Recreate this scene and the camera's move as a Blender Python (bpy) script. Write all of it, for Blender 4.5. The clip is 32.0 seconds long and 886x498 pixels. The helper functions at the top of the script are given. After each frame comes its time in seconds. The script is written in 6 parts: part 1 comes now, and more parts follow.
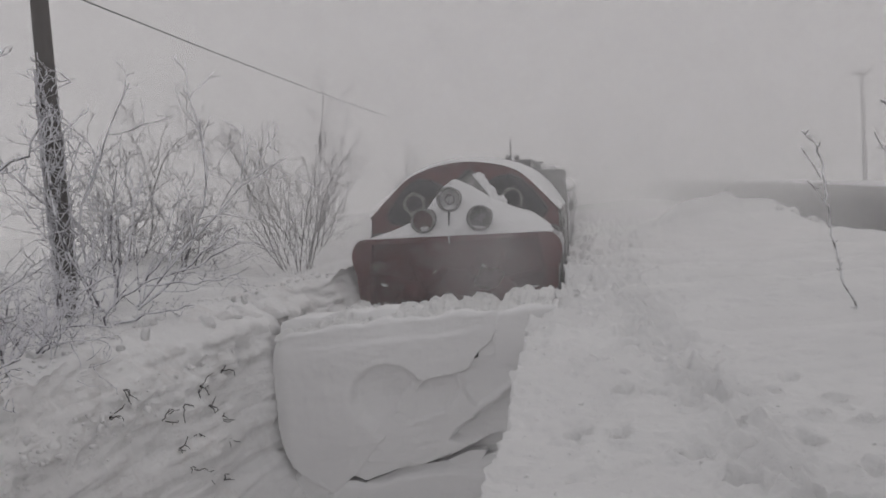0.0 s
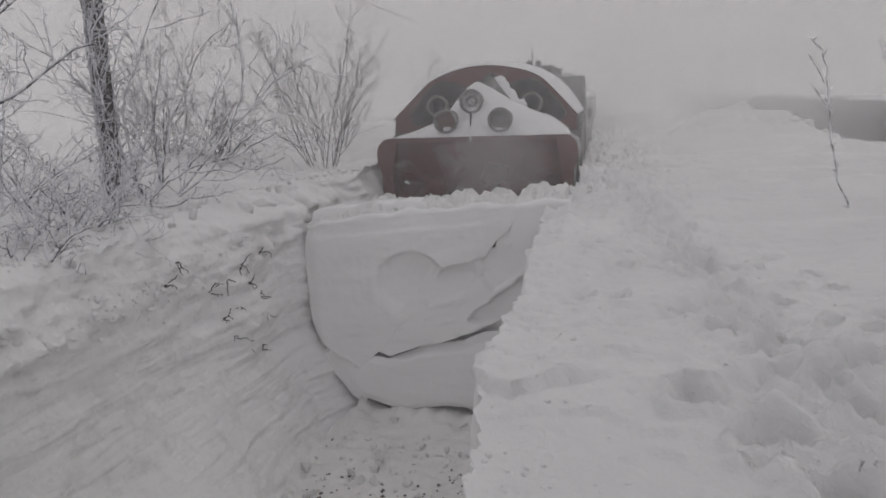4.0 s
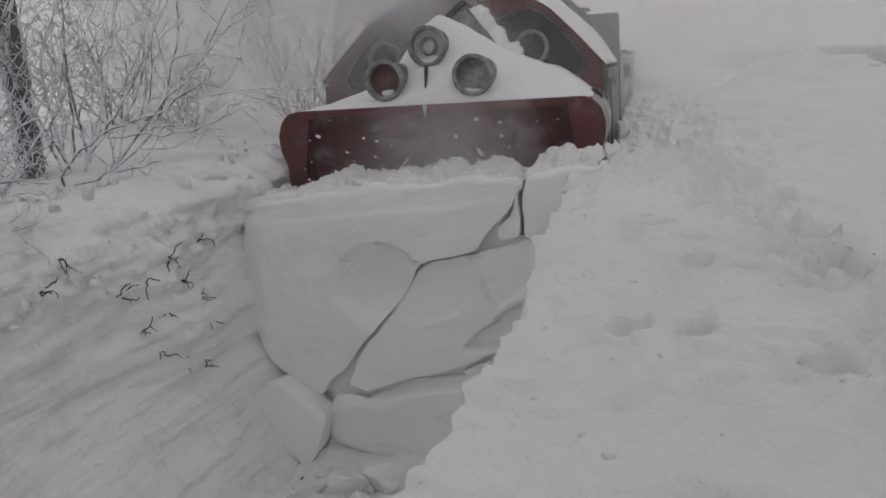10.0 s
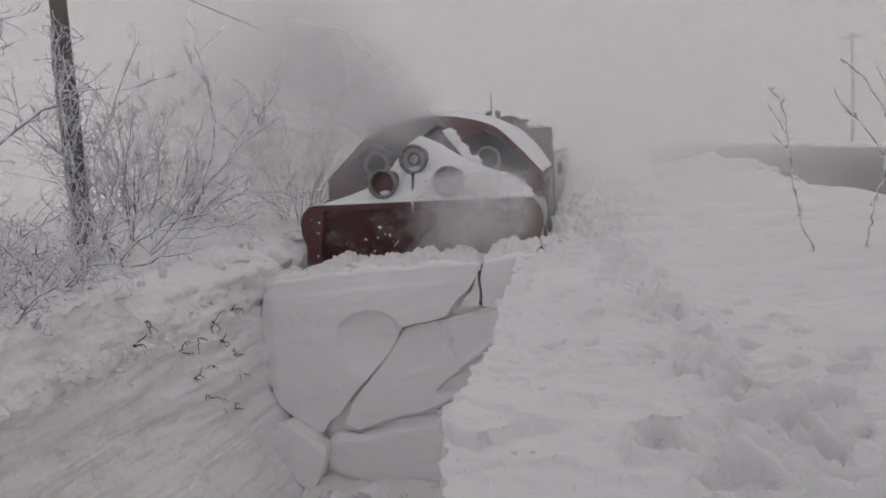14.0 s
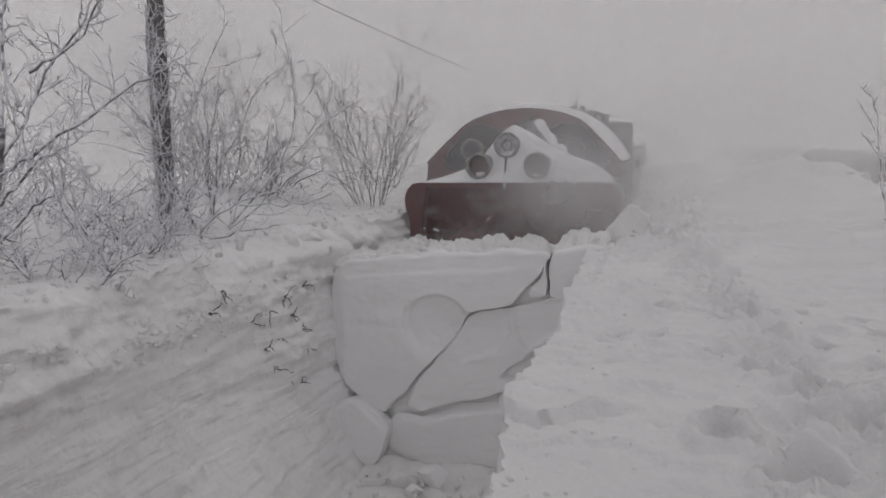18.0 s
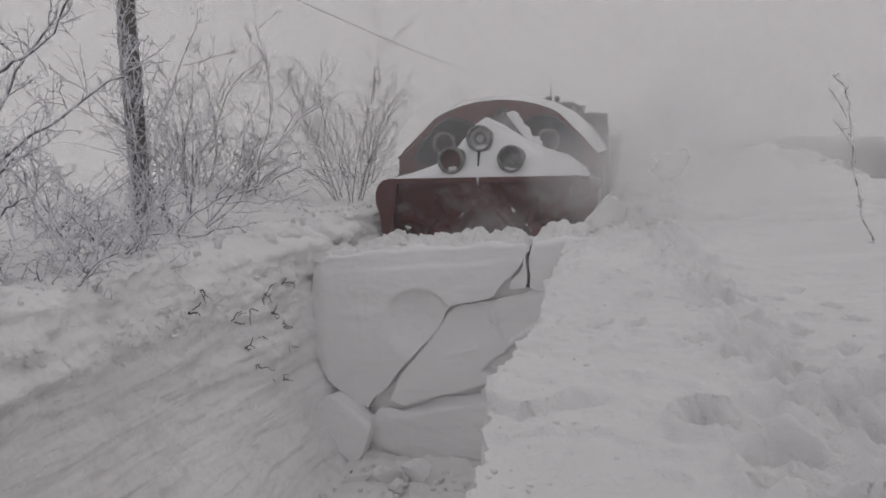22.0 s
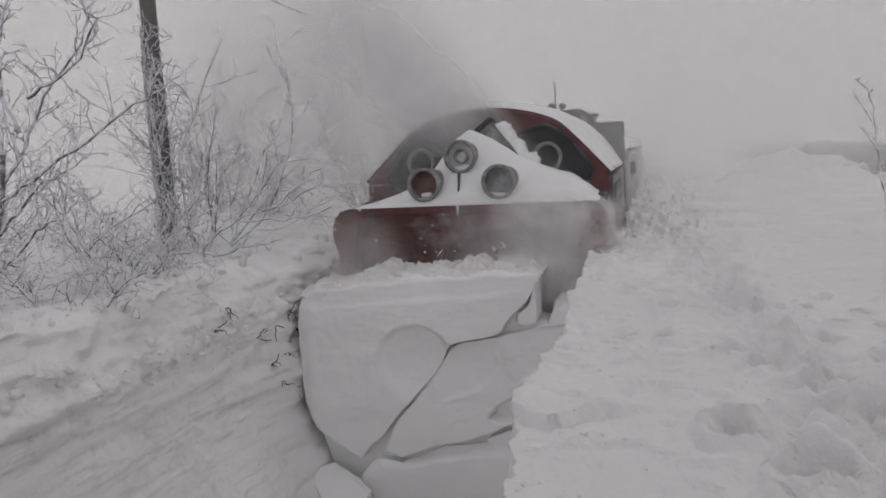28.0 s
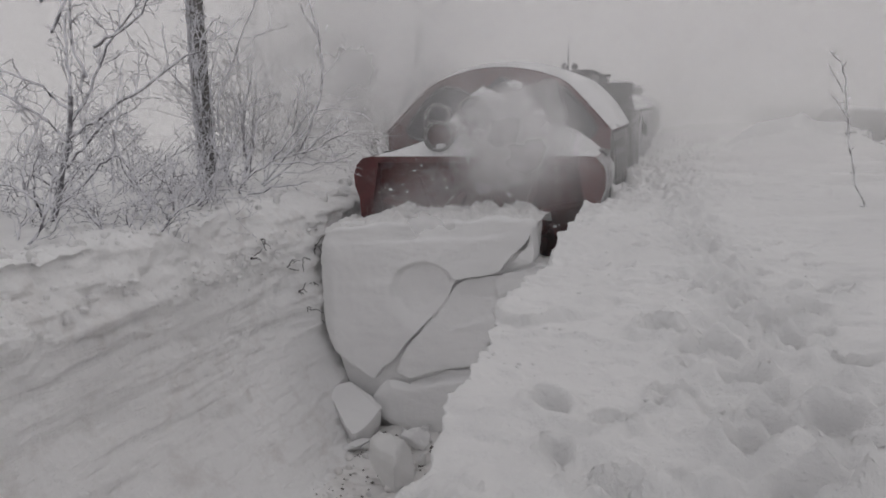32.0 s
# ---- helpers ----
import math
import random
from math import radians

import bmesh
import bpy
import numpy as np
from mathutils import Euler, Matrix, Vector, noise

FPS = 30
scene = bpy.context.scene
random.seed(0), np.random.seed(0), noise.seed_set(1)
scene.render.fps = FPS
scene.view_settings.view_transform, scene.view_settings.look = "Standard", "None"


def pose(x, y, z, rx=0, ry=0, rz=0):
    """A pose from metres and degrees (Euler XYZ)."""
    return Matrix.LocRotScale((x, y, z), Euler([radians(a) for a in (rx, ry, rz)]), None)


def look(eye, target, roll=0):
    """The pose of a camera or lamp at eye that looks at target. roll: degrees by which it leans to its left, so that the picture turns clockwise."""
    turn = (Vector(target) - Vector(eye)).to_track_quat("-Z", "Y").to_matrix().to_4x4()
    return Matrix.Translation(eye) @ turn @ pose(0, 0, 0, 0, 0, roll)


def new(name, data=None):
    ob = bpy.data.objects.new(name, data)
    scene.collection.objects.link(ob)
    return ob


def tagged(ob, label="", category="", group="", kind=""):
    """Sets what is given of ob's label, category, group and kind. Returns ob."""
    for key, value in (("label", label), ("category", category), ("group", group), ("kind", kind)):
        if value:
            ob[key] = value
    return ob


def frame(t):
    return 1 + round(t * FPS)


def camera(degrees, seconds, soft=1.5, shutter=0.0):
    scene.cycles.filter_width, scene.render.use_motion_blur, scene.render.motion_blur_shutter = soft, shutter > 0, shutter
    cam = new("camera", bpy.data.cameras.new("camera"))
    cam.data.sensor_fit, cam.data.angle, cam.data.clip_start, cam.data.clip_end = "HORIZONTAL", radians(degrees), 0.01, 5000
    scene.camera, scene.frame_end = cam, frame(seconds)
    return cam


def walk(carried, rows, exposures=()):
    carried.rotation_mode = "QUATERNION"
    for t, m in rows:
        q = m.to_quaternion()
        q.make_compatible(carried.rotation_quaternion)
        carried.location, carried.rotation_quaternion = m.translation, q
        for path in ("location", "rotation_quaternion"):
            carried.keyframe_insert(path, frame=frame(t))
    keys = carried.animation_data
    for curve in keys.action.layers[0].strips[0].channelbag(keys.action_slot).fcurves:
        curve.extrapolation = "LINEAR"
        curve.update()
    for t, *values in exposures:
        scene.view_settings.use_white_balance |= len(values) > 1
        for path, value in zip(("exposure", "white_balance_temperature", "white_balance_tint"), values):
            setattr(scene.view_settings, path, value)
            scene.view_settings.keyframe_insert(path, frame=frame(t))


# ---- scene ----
cam = camera(59.0, 32.0, 1.7)
PATH = [
    (0, (-0.142, 1.520, 1.238), (-0.6160, 3.4570, 1.0850), -4.40),
    (0.5, (0.014, 1.513, 1.259), (-0.4830, 3.4440, 1.1050), -5.20),
    (1, (0.056, 1.517, 1.255), (-0.4600, 3.4420, 1.0900), -6.10),
    (1.5, (0.084, 1.458, 1.289), (-0.6080, 3.3220, 1.0680), -6.80),
    (2, (-0.014, 1.388, 1.260), (-0.8490, 3.1890, 1.0170), -5.70),
    (2.5, (-0.032, 1.196, 1.165), (-0.6610, 3.0720, 0.8760), -5.70),
    (3, (-0.100, 0.980, 1.186), (-0.6190, 2.8820, 0.8510), -5.20),
    (3.5, (-0.092, 0.921, 1.154), (-0.6250, 2.8150, 0.7920), -3.50),
    (5.5, (-0.028, 0.963, 1.111), (-0.5020, 2.8660, 0.7190), -3.00),
    (6, (-0.033, 0.964, 1.109), (-0.4850, 2.8720, 0.7160), -3.40),
    (6.5, (-0.046, 0.957, 1.116), (-0.4900, 2.8680, 0.7270), -3.60),
    (7, (-0.052, 0.987, 1.109), (-0.5030, 2.8990, 0.7340), -3.60),
    (7.5, (-0.136, 1.580, 1.017), (-0.6201, 3.4811, 0.6298), -3.52),
    (8, (-0.202, 2.073, 0.943), (-0.7162, 3.9641, 0.5463), -3.53),
    (8.5, (-0.224, 2.526, 0.875), (-0.7775, 4.4032, 0.4644), -3.98),
    (9, (-0.234, 2.931, 0.810), (-0.8281, 4.7925, 0.3823), -4.47),
    (9.5, (-0.253, 2.994, 0.797), (-0.8582, 4.8510, 0.3644), -4.69),
    (10, (-0.257, 2.959, 0.798), (-0.8706, 4.8121, 0.3614), -4.85),
    (10.5, (-0.241, 2.426, 0.900), (-0.8147, 4.2969, 0.4858), -4.66),
    (11, (-0.194, 1.820, 0.979), (-0.7342, 3.7087, 0.6017), -4.87),
    (11.5, (-0.064, 1.129, 1.075), (-0.5830, 3.0320, 0.7440), -5.00),
    (12, (-0.024, 0.954, 1.123), (-0.5340, 2.8640, 0.8200), -4.40),
    (12.5, (-0.025, 0.957, 1.120), (-0.5180, 2.8740, 0.8390), -4.10),
    (13, (-0.021, 0.961, 1.114), (-0.4970, 2.8860, 0.8500), -3.80),
    (13.5, (-0.015, 0.957, 1.116), (-0.4759, 2.8871, 0.8638), -3.93),
    (14, (-0.008, 0.936, 1.119), (-0.4721, 2.8662, 0.8742), -4.12),
    (14.5, (0.005, 0.921, 1.117), (-0.4755, 2.8491, 0.8920), -3.38),
    (16.5, (-0.008, 0.901, 1.060), (-0.5966, 2.8018, 0.8619), -1.65),
    (17, (-0.012, 0.898, 1.054), (-0.6247, 2.7886, 0.8279), -1.56),
    (17.5, (-0.009, 0.897, 1.057), (-0.6390, 2.7797, 0.8126), -1.71),
    (18, (-0.003, 0.891, 1.056), (-0.6370, 2.7708, 0.8021), -1.78),
    (18.5, (-0.005, 0.893, 1.055), (-0.6374, 2.7730, 0.8004), -1.84),
    (19, (-0.001, 0.894, 1.055), (-0.6290, 2.7747, 0.7942), -2.34),
    (19.5, (-0.003, 0.888, 1.057), (-0.6221, 2.7707, 0.7874), -2.96),
    (20, (0.003, 0.888, 1.057), (-0.6068, 2.7720, 0.7784), -3.34),
    (20.5, (-0.003, 0.886, 1.055), (-0.6021, 2.7735, 0.7730), -3.25),
    (21, (0.000, 0.893, 1.054), (-0.5922, 2.7825, 0.7720), -3.08),
    (21.5, (0.003, 0.892, 1.059), (-0.5841, 2.7839, 0.7813), -2.91),
    (22, (-0.002, 0.891, 1.059), (-0.5868, 2.7839, 0.7874), -2.73),
    (22.5, (-0.004, 0.887, 1.060), (-0.5907, 2.7808, 0.7946), -2.73),
    (23, (-0.009, 0.884, 1.063), (-0.6019, 2.7766, 0.8052), -2.79),
    (23.5, (-0.009, 0.870, 1.067), (-0.6093, 2.7626, 0.8257), -2.98),
    (24, (-0.008, 0.873, 1.070), (-0.6169, 2.7653, 0.8463), -3.19),
    (24.5, (-0.004, 0.879, 1.068), (-0.6202, 2.7701, 0.8606), -3.54),
    (25, (-0.006, 0.879, 1.068), (-0.6260, 2.7708, 0.8725), -3.70),
    (25.5, (-0.004, 0.876, 1.062), (-0.6272, 2.7671, 0.8731), -3.72),
    (27.5, (-0.004, 0.881, 1.059), (-0.6374, 2.7647, 0.8377), -3.93),
    (28, (-0.003, 0.876, 1.061), (-0.6413, 2.7569, 0.8272), -4.11),
    (28.5, (-0.009, 0.872, 1.063), (-0.6488, 2.7513, 0.8203), -4.10),
    (29, (-0.005, 0.873, 1.066), (-0.6487, 2.7501, 0.8191), -3.96),
    (29.5, (-0.042, 0.872, 1.055), (-0.6835, 2.7496, 0.8044), -3.81),
    (30, (0.022, 0.787, 1.032), (-0.5784, 2.6765, 0.7725), -2.91),
    (30.5, (0.094, 0.625, 1.029), (-0.5189, 2.5084, 0.7548), -1.56),
    (31, (0.135, 0.385, 1.010), (-0.5877, 2.2259, 0.7154), -1.19),
    (31.5, (0.267, 0.222, 1.060), (-0.4043, 2.0759, 0.7222), -1.29),
    (32, (0.377, 0.036, 1.066), (-0.3071, 1.8827, 0.7194), -2.19),
]
walk(cam, [(t, look(eye, target, roll)) for t, eye, target, roll in PATH], [(0, -0.13), (1, -0.13), (3, -0.09), (9, -0.12), (12, -0.06), (17, -0.10), (24, -0.05), (29, -0.01), (32, -0.04)])

# ---------------------------------------------------------------- light
world = bpy.data.worlds.new("winter_sky")
scene.world = world
world.use_nodes = True
wn, wl = world.node_tree.nodes, world.node_tree.links
wn.clear()
w_out = wn.new("ShaderNodeOutputWorld")
w_bg = wn.new("ShaderNodeBackground")
w_sky = wn.new("ShaderNodeTexSky")
w_sky.sky_type, w_sky.sun_disc = "NISHITA", False
w_sky.sun_elevation, w_sky.sun_rotation = radians(51), radians(27)
w_sky.air_density, w_sky.dust_density = 1.0, 6.0
w_scale = wn.new("ShaderNodeVectorMath")
w_scale.operation = "SCALE"
w_scale.inputs["Scale"].default_value = 0.008
w_geo = wn.new("ShaderNodeTexCoord")
w_sep = wn.new("ShaderNodeSeparateXYZ")
w_ramp = wn.new("ShaderNodeValToRGB")
w_ramp.color_ramp.elements[0].position, w_ramp.color_ramp.elements[0].color = 0.0, (0.455, 0.443, 0.450, 1)
w_ramp.color_ramp.elements[1].position, w_ramp.color_ramp.elements[1].color = 1.0, (0.50, 0.49, 0.50, 1)
mid = w_ramp.color_ramp.elements.new(0.35)
mid.color = (0.462, 0.45, 0.457, 1)
w_add = wn.new("ShaderNodeVectorMath")
w_add.operation = "ADD"
wl.new(w_geo.outputs["Generated"], w_sep.inputs[0])
wl.new(w_sep.outputs["Z"], w_ramp.inputs[0])
wl.new(w_sky.outputs[0], w_scale.inputs[0])
wl.new(w_ramp.outputs[0], w_add.inputs[0])
wl.new(w_scale.outputs[0], w_add.inputs[1])
wl.new(w_add.outputs[0], w_bg.inputs["Color"])
w_bg.inputs["Strength"].default_value = 1.005
wl.new(w_bg.outputs[0], w_out.inputs[0])

sun = new("sun", bpy.data.lights.new("sun", "SUN"))
sun.data.energy, sun.data.angle, sun.data.color = 0.78, radians(35), (1.0, 0.98, 0.96)
sun.matrix_world = look((14, 27, 38), (0, 0, 0))
scene.cycles.transparent_max_bounces = 48


# ---------------------------------------------------------------- materials
def shader(name):
    m = bpy.data.materials.new(name)
    m.use_nodes = True
    n, l = m.node_tree.nodes, m.node_tree.links
    n.clear()
    out = n.new("ShaderNodeOutputMaterial")
    return m, n, l, out


def noise_node(n, l, scale, detail=6, rough=0.6, coord="Object"):
    tc = n.new("ShaderNodeTexCoord")
    t = n.new("ShaderNodeTexNoise")
    t.inputs["Scale"].default_value = scale
    t.inputs["Detail"].default_value = detail
    t.inputs["Roughness"].default_value = rough
    l.new(tc.outputs[coord], t.inputs["Vector"])
    return t


def ramp_node(n, l, source, stops):
    r = n.new("ShaderNodeValToRGB")
    e = r.color_ramp.elements
    e[0].position, e[0].color = stops[0][0], (*stops[0][1], 1)
    e[1].position, e[1].color = stops[-1][0], (*stops[-1][1], 1)
    for p, c in stops[1:-1]:
        e.new(p).color = (*c, 1)
    l.new(source, r.inputs[0])
    return r


def bump_node(n, l, parts, dist=0.02):
    last = None
    for src, strength, d in parts:
        b = n.new("ShaderNodeBump")
        b.inputs["Strength"].default_value = strength
        b.inputs["Distance"].default_value = d
        l.new(src, b.inputs["Height"])
        if last:
            l.new(last.outputs[0], b.inputs["Normal"])
        last = b
    return last


def snow_material(name, light, dark, grain=1.0, dirt=0.0, streak=False):
    m, n, l, out = shader(name)
    p = n.new("ShaderNodeBsdfPrincipled")
    big = noise_node(n, l, 0.9, 4)
    mid_n = noise_node(n, l, 9.0, 6, 0.65)
    fine = noise_node(n, l, 38.0, 7, 0.75)
    r = ramp_node(n, l, big.outputs["Fac"], [(0.3, dark), (0.65, light)])
    colour = r.outputs[0]
    if dirt > 0:
        d = noise_node(n, l, 2.3, 8, 0.72)
        dr = ramp_node(n, l, d.outputs["Fac"], [(0.52, (0, 0, 0)), (0.72, (dirt, dirt, dirt))])
        mix = n.new("ShaderNodeMixRGB")
        l.new(dr.outputs[0], mix.inputs[0])
        l.new(colour, mix.inputs[1])
        mix.inputs[2].default_value = (0.58, 0.53, 0.50, 1)
        colour = mix.outputs[0]
    l.new(colour, p.inputs["Base Color"])
    p.inputs["Roughness"].default_value = 0.85
    p.inputs["Specular IOR Level"].default_value = 0.2
    heights = [(mid_n.outputs["Fac"], 0.5 * grain, 0.035), (fine.outputs["Fac"], 0.5 * grain, 0.012)]
    if streak:
        tc = n.new("ShaderNodeTexCoord")
        mp = n.new("ShaderNodeMapping")
        mp.inputs["Scale"].default_value = (2.0, 0.45, 7.0)
        mp.inputs["Rotation"].default_value = (radians(9), 0, 0)
        st = n.new("ShaderNodeTexNoise")
        st.inputs["Scale"].default_value, st.inputs["Detail"].default_value = 1.6, 5
        l.new(tc.outputs["Object"], mp.inputs[0])
        l.new(mp.outputs[0], st.inputs["Vector"])
        heights.append((st.outputs["Fac"], 0.52, 0.08))
    b = bump_node(n, l, heights)
    l.new(b.outputs[0], p.inputs["Normal"])
    l.new(p.outputs[0], out.inputs[0])
    return m


SNOW = snow_material("bank_snow", (0.885, 0.88, 0.878), (0.825, 0.82, 0.82), 1.55)
WALL_SNOW = snow_material("cut_snow", (0.97, 0.965, 0.964), (0.91, 0.902, 0.90), 1.7, 0.42, True)
SLAB_SNOW = snow_material("packed_snow", (0.915, 0.91, 0.91), (0.87, 0.865, 0.865), 0.95)
CRUST_SNOW = snow_material("crust_snow", (0.84, 0.835, 0.83), (0.77, 0.765, 0.755), 1.4, 0.12)
FLOOR_SNOW = snow_material("dirty_floor_snow", (0.93, 0.92, 0.91), (0.84, 0.82, 0.805), 1.6, 0.36)
FRESH = snow_material("settled_snow", (0.87, 0.87, 0.875), (0.83, 0.83, 0.84), 0.5)


def painted(name, colour, colour2, frost=0.25, rough=0.55, metal=0.0, scale=5.0):
    m, n, l, out = shader(name)
    p = n.new("ShaderNodeBsdfPrincipled")
    a = noise_node(n, l, scale, 7, 0.7)
    r = ramp_node(n, l, a.outputs["Fac"], [(0.32, colour2), (0.62, colour)])
    f = noise_node(n, l, 2.2, 9, 0.75)
    fr = ramp_node(n, l, f.outputs["Fac"], [(0.50, (0, 0, 0)), (0.74, (frost, frost, frost))])
    mix = n.new("ShaderNodeMixRGB")
    l.new(fr.outputs[0], mix.inputs[0])
    l.new(r.outputs[0], mix.inputs[1])
    mix.inputs[2].default_value = (0.78, 0.78, 0.79, 1)
    l.new(mix.outputs[0], p.inputs["Base Color"])
    p.inputs["Roughness"].default_value, p.inputs["Metallic"].default_value = rough, metal
    b = bump_node(n, l, [(a.outputs["Fac"], 0.2, 0.01), (f.outputs["Fac"], 0.25, 0.01)])
    l.new(b.outputs[0], p.inputs["Normal"])
    l.new(p.outputs[0], out.inputs[0])
    return m


RED = painted("dark_red_paint", (0.115, 0.016, 0.017), (0.07, 0.011, 0.012), 0.16)
RED_DUSTY = painted("dusty_red_plate", (0.115, 0.021, 0.021), (0.06, 0.015, 0.015), 0.35, 0.6, 0.0, 3.0)
GREY_PAINT = painted("faded_grey_paint", (0.13, 0.125, 0.12), (0.07, 0.068, 0.065), 0.5)
GREEN_GREY = painted("grey_green_paint", (0.065, 0.066, 0.06), (0.035, 0.035, 0.033), 0.45)
DARK_STEEL = painted("dark_steel", (0.06, 0.06, 0.062), (0.03, 0.03, 0.03), 0.3, 0.45, 0.4)
RING_STEEL = painted("frosted_ring", (0.25, 0.245, 0.24), (0.13, 0.125, 0.12), 0.55, 0.45, 0.3, 9.0)
BLACK_GLASS = painted("dark_window", (0.024, 0.024, 0.027), (0.012, 0.012, 0.014), 0.05, 0.3)
BLACK_GLASS.node_tree.nodes["Principled BSDF"].inputs["Specular IOR Level"].default_value = 0.15
FROST_SIDE = painted("frosted_side", (0.42, 0.41, 0.41), (0.22, 0.21, 0.21), 0.9, 0.8, 0.0, 3.0)
RUST = painted("rusty_cup", (0.10, 0.03, 0.024), (0.05, 0.02, 0.018), 0.15)
WIRE_MAT = painted("old_wire", (0.07, 0.07, 0.07), (0.05, 0.05, 0.05), 0.1)
FROSTED_DARK = painted("dim_lens", (0.20, 0.20, 0.20), (0.09, 0.09, 0.092), 0.45, 0.3, 0.0, 9.0)
GLASS_LENS = painted("frosted_lens", (0.62, 0.62, 0.63), (0.42, 0.42, 0.43), 0.6, 0.2, 0.0, 14.0)


def bark(name, dark, frost, amount, facing=0.22, soft=0.12):
    """Bark with rime on it, thicker on the sides that look up; on the pipe also painted skylight."""
    m, n, l, out = shader(name)
    p = n.new("ShaderNodeBsdfPrincipled")
    geo = n.new("ShaderNodeNewGeometry")
    sep = n.new("ShaderNodeSeparateXYZ")
    l.new(geo.outputs["Normal"], sep.inputs[0])
    a = noise_node(n, l, 7.0, 6, 0.7)
    add = n.new("ShaderNodeMath")
    add.operation = "MULTIPLY_ADD"
    l.new(sep.outputs["Z"], add.inputs[0])
    add.inputs[1].default_value = facing
    l.new(a.outputs["Fac"], add.inputs[2])
    r = ramp_node(n, l, add.outputs[0], [(0.60 - amount, dark), (0.60 + soft - amount, frost)])
    l.new(r.outputs[0], p.inputs["Base Color"])
    p.inputs["Roughness"].default_value = 0.9
    b = bump_node(n, l, [(a.outputs["Fac"], 0.5, 0.01)])
    l.new(b.outputs[0], p.inputs["Normal"])
    l.new(p.outputs[0], out.inputs[0])
    return m


RIME = bark("rimed_twigs", (0.15, 0.14, 0.155), (0.80, 0.795, 0.83), 0.265)
BARK = bark("dark_bark", (0.13, 0.122, 0.135), (0.74, 0.74, 0.76), 0.15)
RIME_DARK = bark("rimed_dark_twigs", (0.13, 0.122, 0.138), (0.82, 0.815, 0.85), 0.235)
TWIG = bark("brown_twigs", (0.13, 0.118, 0.12), (0.66, 0.655, 0.67), 0.12)
BROWN_TWIG = bark("bare_brown_twigs", (0.13, 0.118, 0.12), (0.6, 0.595, 0.61), 0.0)
DARK_TWIG = bark("dark_roots", (0.045, 0.036, 0.034), (0.5, 0.5, 0.5), -0.1)
PALE_TWIG = bark("frosted_stem", (0.18, 0.17, 0.17), (0.78, 0.78, 0.79), 0.19)
# pipe: broad dark-to-pale ramp paints skylit top and shaded underside, together with frost
PIPE_BROWN = bark("skylit_rimed_insulation", (0.014, 0.012, 0.011), (0.26, 0.25, 0.245), -0.06, 0.50, 0.5)
WOOD = bark("weathered_pole", (0.135, 0.126, 0.12), (0.55, 0.54, 0.54), -0.16)


def mist(name, thickness, tone=(0.97, 0.965, 0.965), falloff=True, scale=1.3, contrast=(0.25, 0.75)):
    """Airborne snow and fog: a thin scattering layer that thins out to its rim."""
    m, n, l, out = shader(name)
    d = n.new("ShaderNodeBsdfDiffuse")
    tr = n.new("ShaderNodeBsdfTranslucent")
    d.inputs["Color"].default_value = tr.inputs["Color"].default_value = (*tone, 1)
    half = n.new("ShaderNodeMixShader")
    half.inputs[0].default_value = 0.5
    l.new(d.outputs[0], half.inputs[1])
    l.new(tr.outputs[0], half.inputs[2])
    clear = n.new("ShaderNodeBsdfTransparent")
    a = noise_node(n, l, scale, 5, 0.6)
    a.inputs["Distortion"].default_value = 0.3 if falloff else 0.0
    r = n.new("ShaderNodeMapRange")
    r.inputs["From Min"].default_value, r.inputs["From Max"].default_value = contrast
    l.new(a.outputs["Fac"], r.inputs["Value"])
    fac = r.outputs[0]
    if falloff:
        at = n.new("ShaderNodeAttribute")
        at.attribute_name = "thinness"
        mul = n.new("ShaderNodeMath")
        mul.operation = "MULTIPLY"
        l.new(fac, mul.inputs[0])
        l.new(at.outputs["Fac"], mul.inputs[1])
        fac = mul.outputs[0]
    last = n.new("ShaderNodeMath")
    last.operation = "MULTIPLY"
    last.use_clamp = True
    l.new(fac, last.inputs[0])
    last.inputs[1].default_value = thickness
    mix = n.new("ShaderNodeMixShader")
    thick = last.outputs[0]
    if falloff:
        # where it is thinnest it breaks up into single grains
        place = n.new("ShaderNodeNewGeometry")
        grain = n.new("ShaderNodeTexWhiteNoise")
        l.new(place.outputs["Position"], grain.inputs["Vector"])
        share = n.new("ShaderNodeMath")
        share.operation, share.use_clamp = "MULTIPLY", True
        l.new(thick, share.inputs[0])
        share.inputs[1].default_value = 5.0
        there = n.new("ShaderNodeMath")
        there.operation = "LESS_THAN"
        l.new(grain.outputs["Value"], there.inputs[0])
        l.new(share.outputs[0], there.inputs[1])
        least = n.new("ShaderNodeMath")
        least.operation = "MAXIMUM"
        l.new(thick, least.inputs[0])
        least.inputs[1].default_value = 1 / 5.0
        both = n.new("ShaderNodeMath")
        both.operation = "MULTIPLY"
        l.new(there.outputs[0], both.inputs[0])
        l.new(least.outputs[0], both.inputs[1])
        thick = both.outputs[0]
    l.new(thick, mix.inputs[0])
    l.new(clear.outputs[0], mix.inputs[1])
    l.new(half.outputs[0], mix.inputs[2])
    l.new(mix.outputs[0], out.inputs[0])
    return m


